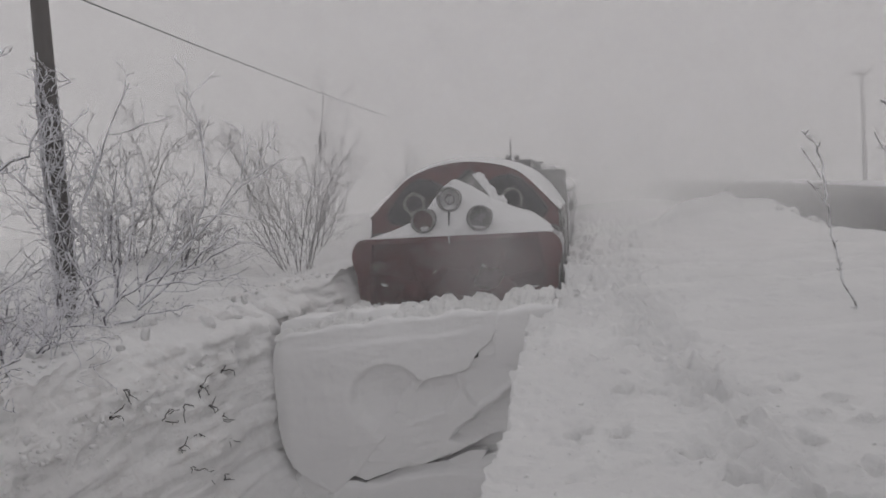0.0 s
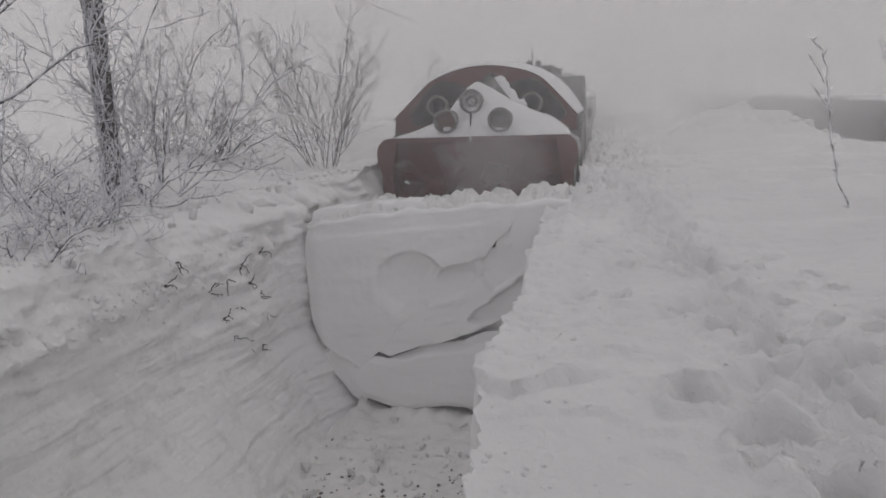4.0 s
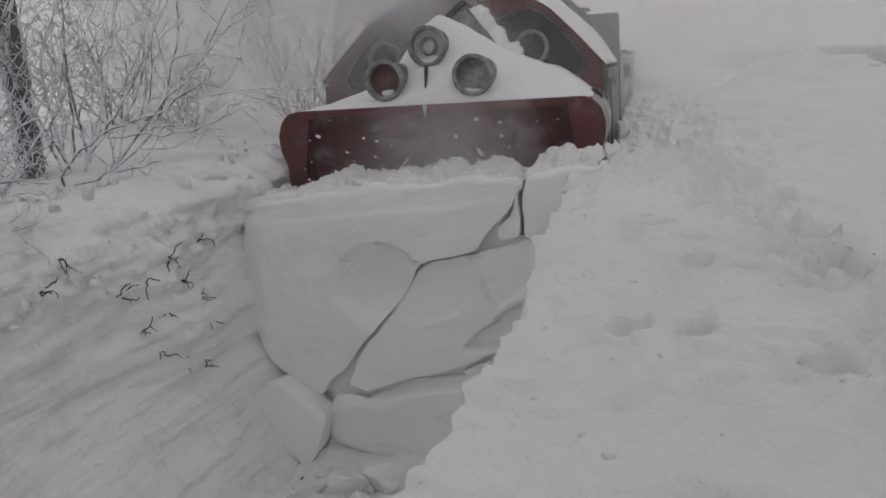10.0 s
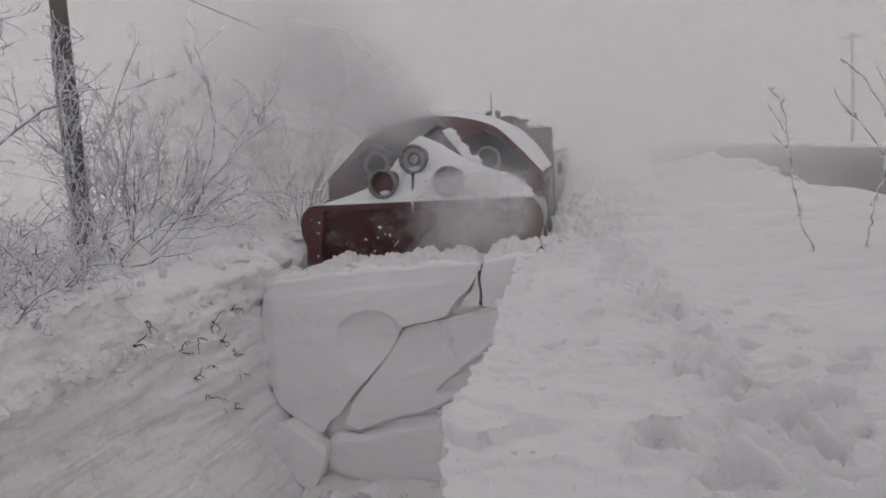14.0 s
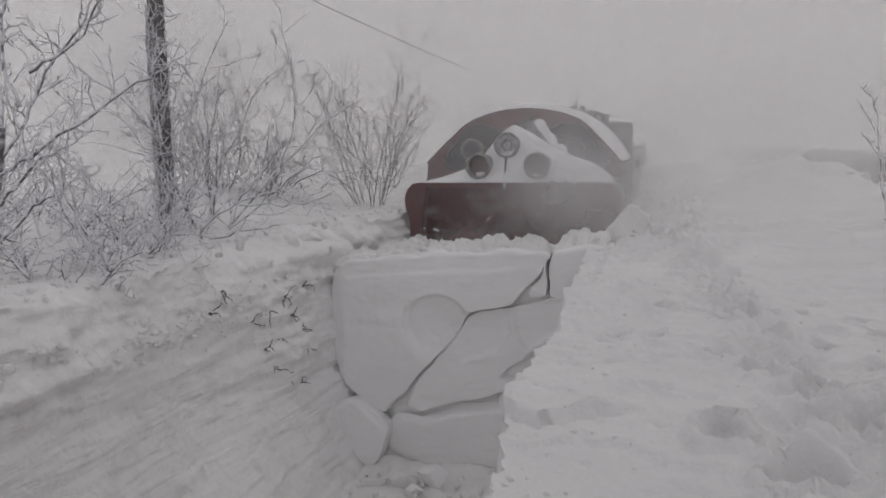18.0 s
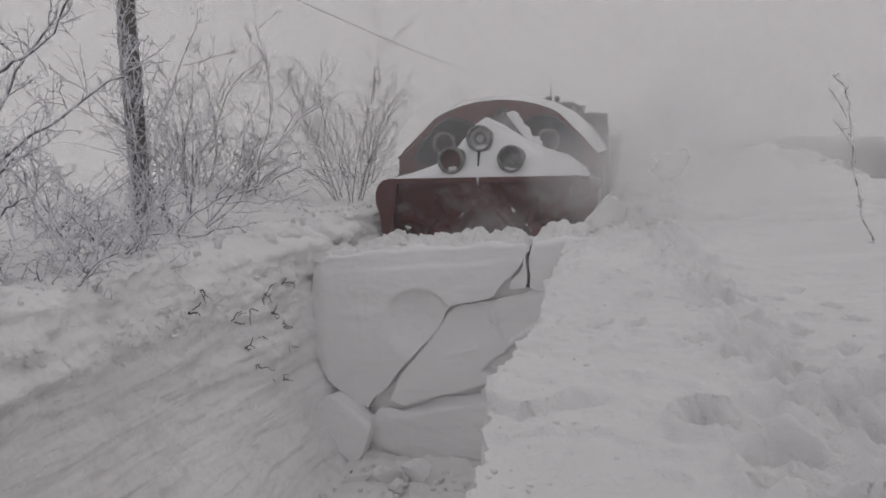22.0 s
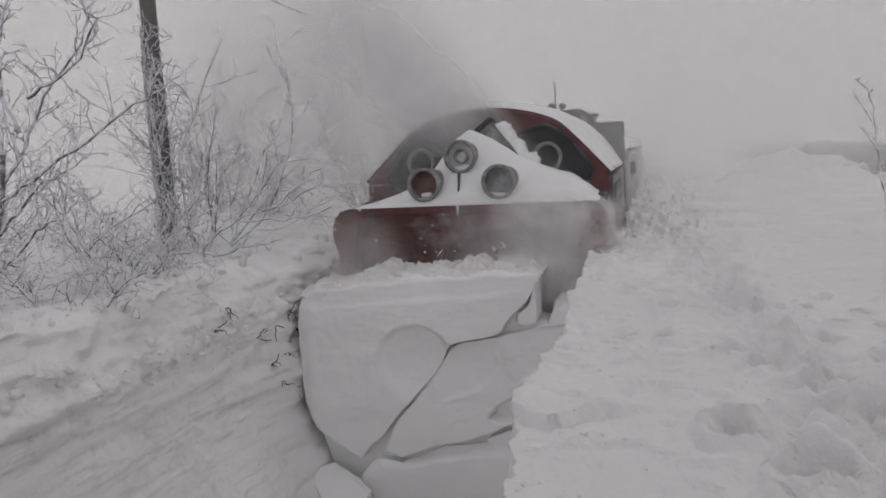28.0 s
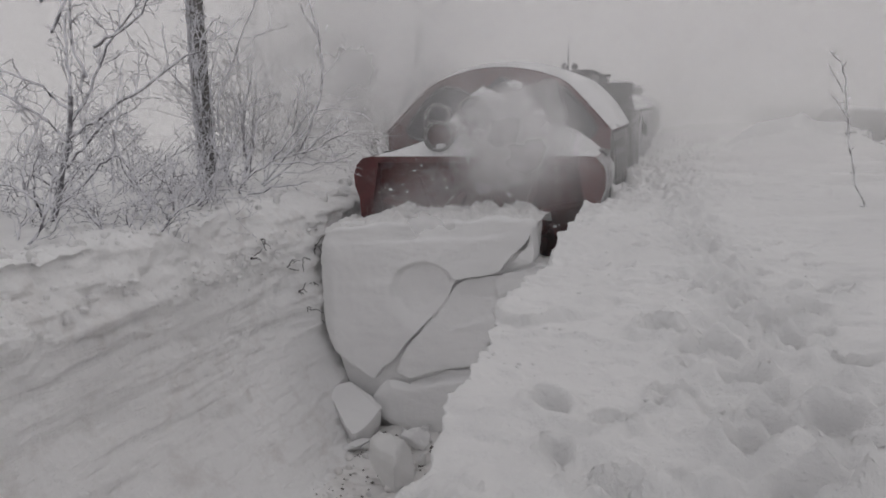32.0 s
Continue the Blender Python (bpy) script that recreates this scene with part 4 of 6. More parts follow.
    # roof, snow on it, sides
    def roof_strip(name, y0, y1, lift, lift2, mat, label, low_cut=0, n=14, wav=0.0):
        prof = fine[low_cut:len(fine) - low_cut] if low_cut else fine
        V = []
        for q in range(n):
            y = y0 + (y1 - y0) * q / (n - 1)
            for x, z in prof:
                r = (lift + wav * float(vnoise(np.array(x * 2.2), np.array(y * 2.2), 161))) * (min(1.0, 0.25 + (y - y0) / 0.5) * min(1.0, 0.3 + ((1.44 if x > 0 else 1.54) - abs(x)) / 0.5) if wav else 1.0)
                k = math.hypot(x, 1.2)
                V.append((x * (1 + r / k), y, z + r * 1.2 / k))
        for q in range(n):
            y = y0 + (y1 - y0) * q / (n - 1)
            for x, z in prof:
                V.append((x * (1 + lift2), y, z + lift2))
        m = len(prof)
        F = [tuple(r) for r in sheet(n, m)]
        G = [tuple(r + n * m) for r in sheet(n, m)[:, ::-1]]
        i = np.arange(n * m).reshape(n, m)
        rim = list(i[:, 0]) + list(i[-1, 1:]) + list(i[-2::-1, -1]) + list(i[0, -2:0:-1])
        S = [(rim[k], rim[(k + 1) % len(rim)], rim[(k + 1) % len(rim)] + n * m, rim[k] + n * m) for k in range(len(rim))]
        return link(name, V, F + G + S, mat, plough, label)

    roof_strip("cab_roof", 1.24, 4.6, 0.03, -0.01, RED, "arched red cab roof")
    roof_strip("roof_snow", 1.27, 4.55, 0.085, 0.02, FRESH, "thick layer of snow on the cab roof", 0, 40, 0.06)
    for s in (-1, 1):
        side = 1.45 if s > 0 else 1.54
        part("cab_side", box_bm(s * side - 0.03, s * side + 0.03, 1.33, 4.6, -2.4, 0.19, 0.01), GREY_PAINT, plough, "cab side streaked with frost")
        for k in range(5):
            part("grab_rail", tube_bm(0.016, 0.016, 0, 0.85, 8), RING_STEEL, plough, "", True).matrix_basis = pose(s * (side + 0.06), 1.45 + 0.28 * k, -0.75, 90, 0, 0)
    part("cab_rear", box_bm(-1.5, 1.5, 4.5, 4.6, -2.4, 0.9, 0.02), GREY_PAINT, plough)
    part("underframe", box_bm(-1.3, 1.3, 1.0, 12.0, RAIL + 0.35, -2.0, 0.03), DARK_STEEL, plough)
    # engine hood behind, with the vents on its roof
    part("engine_body", box_bm(-1.3, 0.97, 4.62, 8.3, -2.2, 0.62, 0.08), FROST_SIDE, plough, "grey engine hood hung with rime")
    part("engine_roof_box", box_bm(-0.25, 0.80, 4.9, 6.2, 0.63, 1.11, 0.03), GREEN_GREY, plough, "dark roof box of the engine hood")
    part("engine_vent", box_bm(0.35, 0.92, 6.4, 6.95, 0.63, 1.08, 0.03), GREY_PAINT, plough)
    part("vent_lid", box_bm(0.31, 0.96, 6.36, 6.99, 1.08, 1.12, 0.01), GREEN_GREY, plough)
    for bx0, bx1, by0, by1, bz, thick in ((-1.3, 0.97, 4.64, 8.28, 0.62, 0.05), (-0.25, 0.80, 4.9, 6.2, 1.11, 0.02)):
        gx, gy = np.meshgrid(np.linspace(bx0 + 0.03, bx1 - 0.03, 22), np.linspace(by0 + 0.02, by1 - 0.02, 22), indexing="ij")
        rim = step(0.0, 0.12, np.minimum(np.minimum(gx - bx0, bx1 - gx) - 0.03, np.minimum(gy - by0, by1 - gy) - 0.02))
        gz = bz - 0.02 + rim * (thick + 0.05 * fbm(gx * 2, gy * 2, 4, 159))
        link("hood_cap", np.stack([gx, gy, gz], -1).reshape(-1, 3), sheet(22, 22), FRESH, plough, "uneven snow lying on the engine hood")
    for k in range(6):
        part("side_louver", box_bm(0.965, 0.995, 4.85 + k * 0.56, 5.22 + k * 0.56, -0.4, 0.42, 0.012), GREEN_GREY, plough)
    for k in range(7):
        part("side_post", box_bm(0.96, 1.03, 4.70 + 0.56 * k, 4.79 + 0.56 * k, -1.2, 0.58, 0.01), FRESH, plough, "upright post white with frost")
    for k in range(4):
        part("roof_rib", box_bm(-0.27, 0.82, 4.95 + 0.38 * k, 5.02 + 0.38 * k, 1.06, 1.15, 0.008), DARK_STEEL, plough)
    part("antenna", tube_bm(0.014, 0.008, 0, 0.50, 8), DARK_STEEL, plough, "thin upright antenna", True).matrix_basis = pose(0.455, 4.5, 1.06, 90, 0, 0)
    for k in (0, 1):
        horn = part("air_horn", tube_bm(0.055, 0.02, -0.18, 0.16, 18), DARK_STEEL, plough, "air horn on the roof", True)
        horn.location = (0.42 + 0.17 * k, 4.45, 1.18)
    for w in range(4):
        for s in (-1, 1):
            wheel = part("wheel", tube_bm(0.46, 0.46, -0.06, 0.06, 30), DARK_STEEL, plough)
            wheel.matrix_basis = pose(s * 0.76, 2.0 + w * 2.2 + (w > 1) * 1.2, RAIL + 0.5, 0, 0, 90)


build_plough()

wagon = new("pushing_locomotive")
tagged(wagon, "grey diesel locomotive hung with frost pushing the plow", "locomotive")


def build_wagon():
    prof = [(-1.38, -2.1), (-1.42, 0.40), (-1.32, 0.60), (-0.9, 0.80), (0, 0.90), (0.9, 0.80), (1.32, 0.60), (1.42, 0.40), (1.38, -2.1)]
    bm = bmesh.new()
    rings = [[bm.verts.new((x * k, y, z - d)) for x, z in prof] for y, k, d in ((9.0, 0.94, 0.05), (9.12, 0.985, 0.01), (9.3, 1.0, 0.0), (21.5, 1.0, 0.0))]
    bm.faces.new(rings[0])
    bm.faces.new(rings[-1])
    for f, b in zip(rings, rings[1:]):
        for k in range(len(prof)):
            bm.faces.new((f[k], f[(k + 1) % len(prof)], b[(k + 1) % len(prof)], b[k]))
    part("body", bm, FROST_SIDE, wagon, "pale side of the body streaked with rime")
    top = prof[1:-1]
    V = []
    for q in range(60):
        y = 9.0 + 12.5 * q / 59
        for x, z in top:
            lift = 0.05 + 0.05 * float(fbm(np.array(x * 1.5), np.array(y * 1.1), 3, 163)) * (abs(x) < 1.35)
            V.append((x * (0.955 + 0.055 * min(1.0, (y - 9.0) / 0.3)), y, z + lift - 0.06 * max(0.0, 1 - (y - 9.0) / 0.25)))
    link("roof_snow", V, sheet(60, len(top)), FRESH, wagon, "snow along the rounded locomotive roof")

    def rounded_window(name, wide, high, material):
        bm = bmesh.new()
        ring = []
        for k in range(20):
            a = 2 * math.pi * k / 20
            c, d = math.cos(a), math.sin(a)
            ring.append((wide / 2 * math.copysign(abs(c) ** 0.45, c), high / 2 * math.copysign(abs(d) ** 0.45, d)))
        f = [bm.verts.new((x, -0.02, z)) for x, z in ring]
        b = [bm.verts.new((x, 0.03, z)) for x, z in ring]
        bm.faces.new(f)
        for k in range(20):
            bm.faces.new((f[k], f[(k + 1) % 20], b[(k + 1) % 20], b[k]))
        bmesh.ops.recalc_face_normals(bm, faces=bm.faces)
        return part(name, bm, material, wagon)

    for k in range(9):
        for s in (-1, 1):
            surround = rounded_window("window_frame", 0.70, 0.74, FRESH)
            surround.matrix_basis = pose(s * 1.41, 9.95 + k * 1.25, 0.0, 0, 0, s * 90)
            rounded_window("side_window", 0.56, 0.60, BLACK_GLASS).matrix_basis = pose(s * 1.425, 9.95 + k * 1.25, 0.0, 0, 0, s * 90)
            part("side_post", box_bm(s * 1.42 - 0.03, s * 1.42 + 0.03, 9.30 + k * 1.25, 9.38 + k * 1.25, -1.4, 0.38, 0.01), FRESH, wagon, "upright rib white with frost")
    for x in (-0.95, -0.35, 0.35, 0.95):
        rounded_window("front_frame", 0.52, 0.62, RING_STEEL).matrix_basis = pose(x, 8.985, 0.10)
        rounded_window("front_window", 0.42, 0.52, BLACK_GLASS).matrix_basis = pose(x, 8.97, 0.10)
    for x0, x1, y0, y1, z1, mat in ((0.35, 1.02, 9.9, 10.9, 1.0, GREEN_GREY), (0.2, 1.0, 11.2, 12.9, 1.08, GREEN_GREY), (0.1, 1.05, 13.3, 15.4, 1.02, GREY_PAINT), (0.2, 0.95, 16.5, 18.6, 1.06, GREY_PAINT)):
        hatch = part("roof_hatch", box_bm(x0, x1, y0, y1, 0.78, z1, 0.04), mat, wagon, "dark hatch on the roof")
        part("hatch_lid", box_bm(x0 - 0.04, x1 + 0.04, y0 - 0.04, y1 + 0.04, z1 - 0.01, z1 + 0.03, 0.01), FRESH, hatch, "frosted lid")
    for s in (-1, 1):
        part("gutter", box_bm(s * 1.43 - 0.03, s * 1.43 + 0.03, 9.2, 21.4, 0.39, 0.44, 0.01), GREEN_GREY, wagon, "dark gutter")
        part("mirror", box_bm(s * 1.50 - 0.06, s * 1.50 + 0.06, 9.2, 9.24, -0.1, 0.16, 0.01), DARK_STEEL, wagon)
    part("underframe", box_bm(-1.3, 1.3, 9.0, 21.0, RAIL + 0.35, -2.0, 0.03), DARK_STEEL, wagon)
    for w in range(4):
        for s in (-1, 1):
            wheel = part("wheel", tube_bm(0.46, 0.46, -0.06, 0.06, 30), DARK_STEEL, wagon)
            wheel.matrix_basis = pose(s * 0.76, 10.4 + w * 2.2 + (w > 1) * 3.4, RAIL + 0.5, 0, 0, 90)


build_wagon()


# ---------------------------------------------------------------- rails under the snow of the cutting
PSI = 3.1
for s in (-1, 1):
    rail = part("rail", box_bm(s * 0.76 - 0.035, s * 0.76 + 0.035, -1.0, 40, -0.06, 0.0, 0.01), DARK_STEEL)
    rail.matrix_world = pose(-2.58, 11.6, FLOOR + 0.04, 0, 0, PSI)
    tagged(rail, "steel rail buried in trodden snow", "rail", kind="structure")


# ---------------------------------------------------------------- trees and shrubs
class Twigs:
    def __init__(self, seed):
        self.v, self.f, self.r = [], [], random.Random(seed)

    def tube(self, pts, r0, r1, sides):
        n = len(pts)
        base = len(self.v)
        for k, p in enumerate(pts):
            d = (pts[min(k + 1, n - 1)] - pts[max(k - 1, 0)]).normalized()
            a = d.orthogonal().normalized()
            b = d.cross(a)
            r = r0 + (r1 - r0) * k / (n - 1)
            for q in range(sides):
                w = 2 * math.pi * q / sides
                self.v.append(p + r * (math.cos(w) * a + math.sin(w) * b))
        for k in range(n - 1):
            for q in range(sides):
                i, j = base + k * sides + q, base + k * sides + (q + 1) % sides
                self.f.append((i, j, j + sides, i + sides))

    def limb(self, start, way, length, radius, bend, lift, n, wobble):
        r, pts, d = self.r, [start.copy()], way.normalized()
        for _ in range(n):
            d = (d + Vector((r.gauss(0, wobble), r.gauss(0, wobble), r.gauss(0, wobble) + lift)) + bend).normalized()
            pts.append(pts[-1] + d * (length / n))
        return pts

    def branch(self, start, way, length, radius, level, cfg):
        r = self.r
        n = (12, 8, 6, 4)[min(level, 3)]
        pts = self.limb(start, way, length, radius, Vector(cfg["bend"]) if level else Vector((0, 0, 0)), cfg["lift"], n, cfg["wobble"] * (0.75, 1.1, 1.4, 1.6)[min(level, 3)])
        self.tube(pts, radius, max(cfg["tip"] * 0.8, radius * 0.28), 6 if level == 0 else 4 if level < 3 else 3)
        if level >= cfg["levels"]:
            return
        count = cfg["kids"][level]
        turn = r.uniform(0, 6.283)
        first = 0.12 if level else cfg["from"]
        for q in range(count):
            u = first + (0.93 - first) * (q + r.uniform(0.1, 0.9)) / count
            t = u * n
            k = min(int(t), n - 1)
            p = pts[k].lerp(pts[k + 1], t - k)
            d = (pts[k + 1] - pts[k]).normalized()
            side = d.orthogonal().normalized()
            turn += 2.4 + r.uniform(-0.6, 0.6)
            side.rotate(Matrix.Rotation(turn, 3, d))
            side.z += 0.2
            angle = radians(r.uniform(24, 58)) * cfg["spread"] / 0.6
            out = d * math.cos(angle) + side.normalized() * math.sin(angle)
            size = length * cfg["child"][min(level, 2)] * (1.15 - 0.75 * u) * r.uniform(0.55, 1.25)
            self.branch(p, out, size, max(cfg["tip"], radius * (1 - 0.6 * u) * 0.62), level + 1, cfg)


def shrub(name, at, stems, height, lean, seed, material, label, category="shrub", **more):
    cfg = dict(levels=2, kids=(10, 6, 0), spread=0.85, lift=0.0, wobble=0.13, tip=0.0036, bend=(0, 0, 0), child=(0.52, 0.42, 0.4))
    cfg["from"] = 0.12
    cfg.update(more)
    thing = new(name)
    thing.location = at
    tagged(thing, label, category, "winter shrubs" if category == "shrub" else "")
    tw = Twigs(seed)
    for k in range(stems):
        tw.v, tw.f = [], []
        w = 6.283 * k / max(stems, 1) + tw.r.uniform(-0.5, 0.5)
        out = Vector((math.cos(w) * cfg.get("fan", 0.45) + lean[0], math.sin(w) * cfg.get("fan", 0.45) + lean[1], 1))
        tw.branch(Vector((0.06 * math.cos(w), 0.06 * math.sin(w), -0.15)), out, height * tw.r.uniform(0.75, 1.1), cfg.get("radius", 0.018), 0, cfg)
        link("stem", tw.v, tw.f, material, thing)
    return thing


RIMED = "bare shrub coated with white rime in deep snow"
# young tree on the brink: forked trunk, long wavy limbs, short rimed spurs
def spurs(tw, pts, radius, gap, longest, cfg):
    r = tw.r
    for a, b in zip(pts, pts[1:]):
        run = (b - a).length
        for _ in range(max(1, int(run / gap))):
            d = (b - a).normalized()
            side = d.orthogonal().normalized()
            side.rotate(Matrix.Rotation(r.uniform(0, 6.283), 3, d))
            out = d * r.uniform(0.3, 0.9) + side + Vector((0, 0, 0.15))
            size = longest * (r.uniform(0.15, 0.5) if r.random() < 0.75 else r.uniform(0.5, 1.0))
            tw.branch(a.lerp(b, r.random()), out, size, max(cfg["tip"], radius * 0.5), 1 if size > 0.3 * longest else 2, cfg)


def lined_tree(name, at, trunk, lines, radii, gap, longest, seed, label, category, limb_mat):
    """A tree or shrub whose limbs follow given lines in x and z, set with rimed spurs."""
    thing = new(name)
    thing.location = at
    tagged(thing, label, category, "winter shrubs" if category == "shrub" else "")
    if trunk:
        tt = Twigs(seed)
        tt.tube([Vector((x, 0.01 * math.sin(7 * z), z)) for x, z in trunk], radii[0], radii[1], 8)
        link("trunk", tt.v, tt.f, BARK, thing, "dark grey trunk flecked with rime")
    cfg = dict(levels=2, kids=(0, 4, 0), spread=0.85, lift=0.012, wobble=0.2, tip=0.0042, bend=(0, 0, 0), child=(0.5, 0.6, 0.5))
    cfg["from"] = 0.15
    tw = Twigs(seed + 1)
    for line in lines:
        tw.v, tw.f = [], []
        depth, pts = tw.r.uniform(-0.35, 0.35), []
        for q, ((xa, za), (xb, zb)) in enumerate(zip(line, line[1:])):
            for k in range(3):
                u = (q + k / 3) / (len(line) - 1)
                pts.append(Vector((xa + (xb - xa) * k / 3 + tw.r.gauss(0, 0.012), depth * u, za + (zb - za) * k / 3 + tw.r.gauss(0, 0.012))))
        pts.append(Vector((line[-1][0], depth, line[-1][1])))
        tw.tube(pts, radii[2], radii[3], 6)
        spurs(tw, pts[2:], radii[3] * 1.6, gap, longest, cfg)
        link("limb", tw.v, tw.f, limb_mat, thing, "wavy limb thick with rime")
    return thing


lined_tree("tree", (-6.05, 6.0, 0.0), ((-0.12, -0.3), (0, 0.05), (0.1, 0.22), (0.18, 0.37), (0.26, 0.6), (0.37, 0.86), (0.42, 1.08), (0.48, 1.34)),
           (((0.48, 1.34), (0.42, 1.6), (0.33, 1.95), (0.24, 2.25), (0.12, 2.7)),
            ((0.42, 1.05), (0.55, 1.25), (0.68, 1.5), (0.82, 1.79), (1.0, 2.0), (1.17, 2.2), (1.3, 2.6)),
            ((0.40, 0.95), (0.7, 1.12), (1.12, 1.34), (1.5, 1.55), (1.8, 1.71), (1.95, 1.95)),
            ((0.30, 0.66), (0.6, 0.86), (0.95, 1.1), (1.2, 1.16)),
            ((0.45, 1.2), (0.2, 1.45), (-0.2, 1.62), (-0.6, 1.75)),
            ((0.40, 0.9), (0.1, 1.2), (-0.3, 1.45), (-0.7, 1.6)),
            ((0.33, 1.95), (0.5, 2.3), (0.6, 2.7)),
            ((0.68, 1.5), (0.66, 1.8), (0.75, 2.2), (0.7, 2.6)),
            ((0.82, 1.79), (1.1, 1.86), (1.45, 2.02), (1.7, 2.3)),
            ((0.15, 0.3), (0.5, 0.45), (0.9, 0.7), (1.2, 0.78)),
            ((0.1, 0.25), (-0.3, 0.5), (-0.7, 0.6)),
            ((0.24, 2.25), (-0.1, 2.4), (-0.5, 2.45))),
           (0.034, 0.024, 0.017, 0.0075), 0.06, 0.5, 301, "slender bare tree with forked dark trunk and rime-coated limbs", "tree", RIME_DARK)
lined_tree("shrub", (-5.33, 8.3, 0.0), None,
           (((-0.03, 0.0), (0, 0.21), (0.29, 0.45), (0.66, 0.59), (1.16, 0.69), (1.45, 0.80), (1.68, 0.90)),
            ((0.45, 0.52), (0.75, 0.78), (1.0, 1.0), (1.2, 1.18)),
            ((0.9, 0.63), (1.2, 0.86), (1.46, 1.02)),
            ((0.1, 0.3), (0.3, 0.7), (0.38, 1.05), (0.5, 1.3)),
            ((0.5, 0.54), (0.85, 0.5), (1.2, 0.52), (1.5, 0.62)),
            ((0.0, 0.1), (0.35, 0.2), (0.7, 0.26), (1.0, 0.3))),
           (0.0, 0.0, 0.012, 0.0055), 0.075, 0.34, 341, "low shrub with dark branches arching over the snow", "shrub", RIME_DARK)

TWIGGY = dict(levels=3, kids=(8, 6, 1), child=(0.52, 0.55, 0.6), wobble=0.21, spread=0.82, lift=0.02)
shrub("shrub", (-5.25, 4.75, 0.0), 2, 1.6, (0.1, 0.1), 311, RIME, RIMED, **TWIGGY)
shrub("shrub", (-4.85, 5.75, 0.0), 4, 1.0, (0.25, 0.0), 312, RIME_DARK, RIMED, fan=1.0, **TWIGGY)
shrub("shrub", (-5.0, 6.6, 0.0), 5, 1.2, (0.15, 0.0), 313, RIME, RIMED, fan=0.85, **TWIGGY)
shrub("shrub", (-5.6, 7.4, 0.0), 5, 1.6, (0.1, 0.0), 314, RIME, RIMED, fan=0.65, **TWIGGY)
shrub("shrub", (-5.98, 9.15, 0.05), 7, 2.9, (0.40, 0.0), 324, RIME_DARK, "tall bare shrub spreading beside the pole, white with rime", fan=0.46, radius=0.017, levels=3, kids=(7, 5, 1), child=(0.52, 0.55, 0.6), wobble=0.17, spread=0.75, lift=0.015)
shrub("shrub", (-6.6, 6.5, 0.0), 4, 2.0, (0.0, 0.0), 316, RIME_DARK, RIMED, fan=0.6, **TWIGGY)
shrub("shrub", (-7.3, 8.2, 0.0), 5, 2.4, (0.0, 0.0), 325, RIME_DARK, RIMED, fan=0.55, **TWIGGY)
shrub("shrub", (-7.4, 11.6, 0.35), 6, 2.6, (0.0, 0.0), 318, TWIG, "bare brown shrub dusted with rime", fan=0.34, radius=0.014, tip=0.004, **TWIGGY)
shrub("shrub", (-6.55, 11.8, 0.35), 7, 1.45, (0.0, 0.0), 320, TWIG, "bare brown shrub dusted with rime", fan=0.6, radius=0.011, tip=0.0038, **TWIGGY)
shrub("shrub", (-5.12, 12.5, 0.0), 9, 3.0, (0.04, 0.0), 321, BROWN_TWIG, "tall fan-shaped bare shrub, brown twigs lightly rimed", levels=3, kids=(11, 6, 2), fan=0.48, radius=0.009, spread=0.5, tip=0.0021, wobble=0.085, lift=0.02, child=(0.42, 0.42, 0.5))
shrub("shrub", (-6.1, 15.5, 0.2), 6, 2.4, (0.0, 0.0), 322, TWIG, "bare brown shrub fading into fog", kids=(7, 4, 2), fan=0.4, radius=0.011, tip=0.0035, spread=0.45)
shrub("shrub", (-4.2, 16.0, 0.05), 6, 2.3, (0.1, 0.0), 323, TWIG, "bare brown shrub fading into fog", kids=(7, 4, 2), fan=0.4, radius=0.011, tip=0.0035, spread=0.45)
SAPLING = "thin leaning sapling with knots of frost"


def sapling(at, stem, shoots, seed):
    thing = new("sapling")
    thing.location = at
    tagged(thing, SAPLING, "sapling")
    r = random.Random(seed)
    for name, line, r0, r1 in [("stem", stem, 0.010, 0.006)] + [("shoot", line, 0.0065, 0.004) for line in shoots]:
        tw = Twigs(seed)
        pts = []
        for (xa, za), (xb, zb) in zip(line, line[1:]):
            for k in range(4):
                pts.append(Vector((xa + (xb - xa) * k / 4 + r.gauss(0, 0.006), r.gauss(0, 0.006), za + (zb - za) * k / 4)))
        pts.append(Vector((line[-1][0], 0, line[-1][1])))
        tw.tube(pts, r0, r1, 6)
        for p in pts[4:-1]:
            if r.random() < 0.3:
                tip = p + Vector((r.choice((-1, 1)) * r.uniform(0.015, 0.05), r.uniform(-0.03, 0.03), r.uniform(0.0, 0.05)))
                tw.tube([p, p.lerp(tip, 0.5) + Vector((0, 0, -0.006)), tip], 0.004, 0.006, 5)
        link(name, tw.v, tw.f, PALE_TWIG, thing)


sapling((1.62, 8.55, 0.0), ((0.02, -0.12), (0, 0), (-0.09, 0.195), (-0.135, 0.42), (-0.176, 0.67), (-0.19, 0.84), (-0.213, 1.04), (-0.227, 1.23), (-0.274, 1.37), (-0.37, 1.49)),
        (((-0.19, 0.84), (-0.274, 0.98), (-0.344, 1.09)), ((-0.238, 1.09), (-0.316, 1.26), (-0.38, 1.36))), 331)
sapling((2.06, 8.6, 0.0), ((0, -0.12), (0, 0), (0.036, 0.22), (0.07, 0.42), (0.14, 0.59), (0.17, 0.8), (0.2, 1.05), (0.14, 1.23), (-0.014, 1.51), (-0.2, 1.69)),
        (((0.17, 0.8), (-0.03, 1.12), (-0.17, 1.26), (-0.25, 1.43)), ((0.2, 1.05), (0.19, 1.3), (0.08, 1.64)), ((0.15, 0.7), (0.38, 1.15), (0.5, 1.6))), 332)


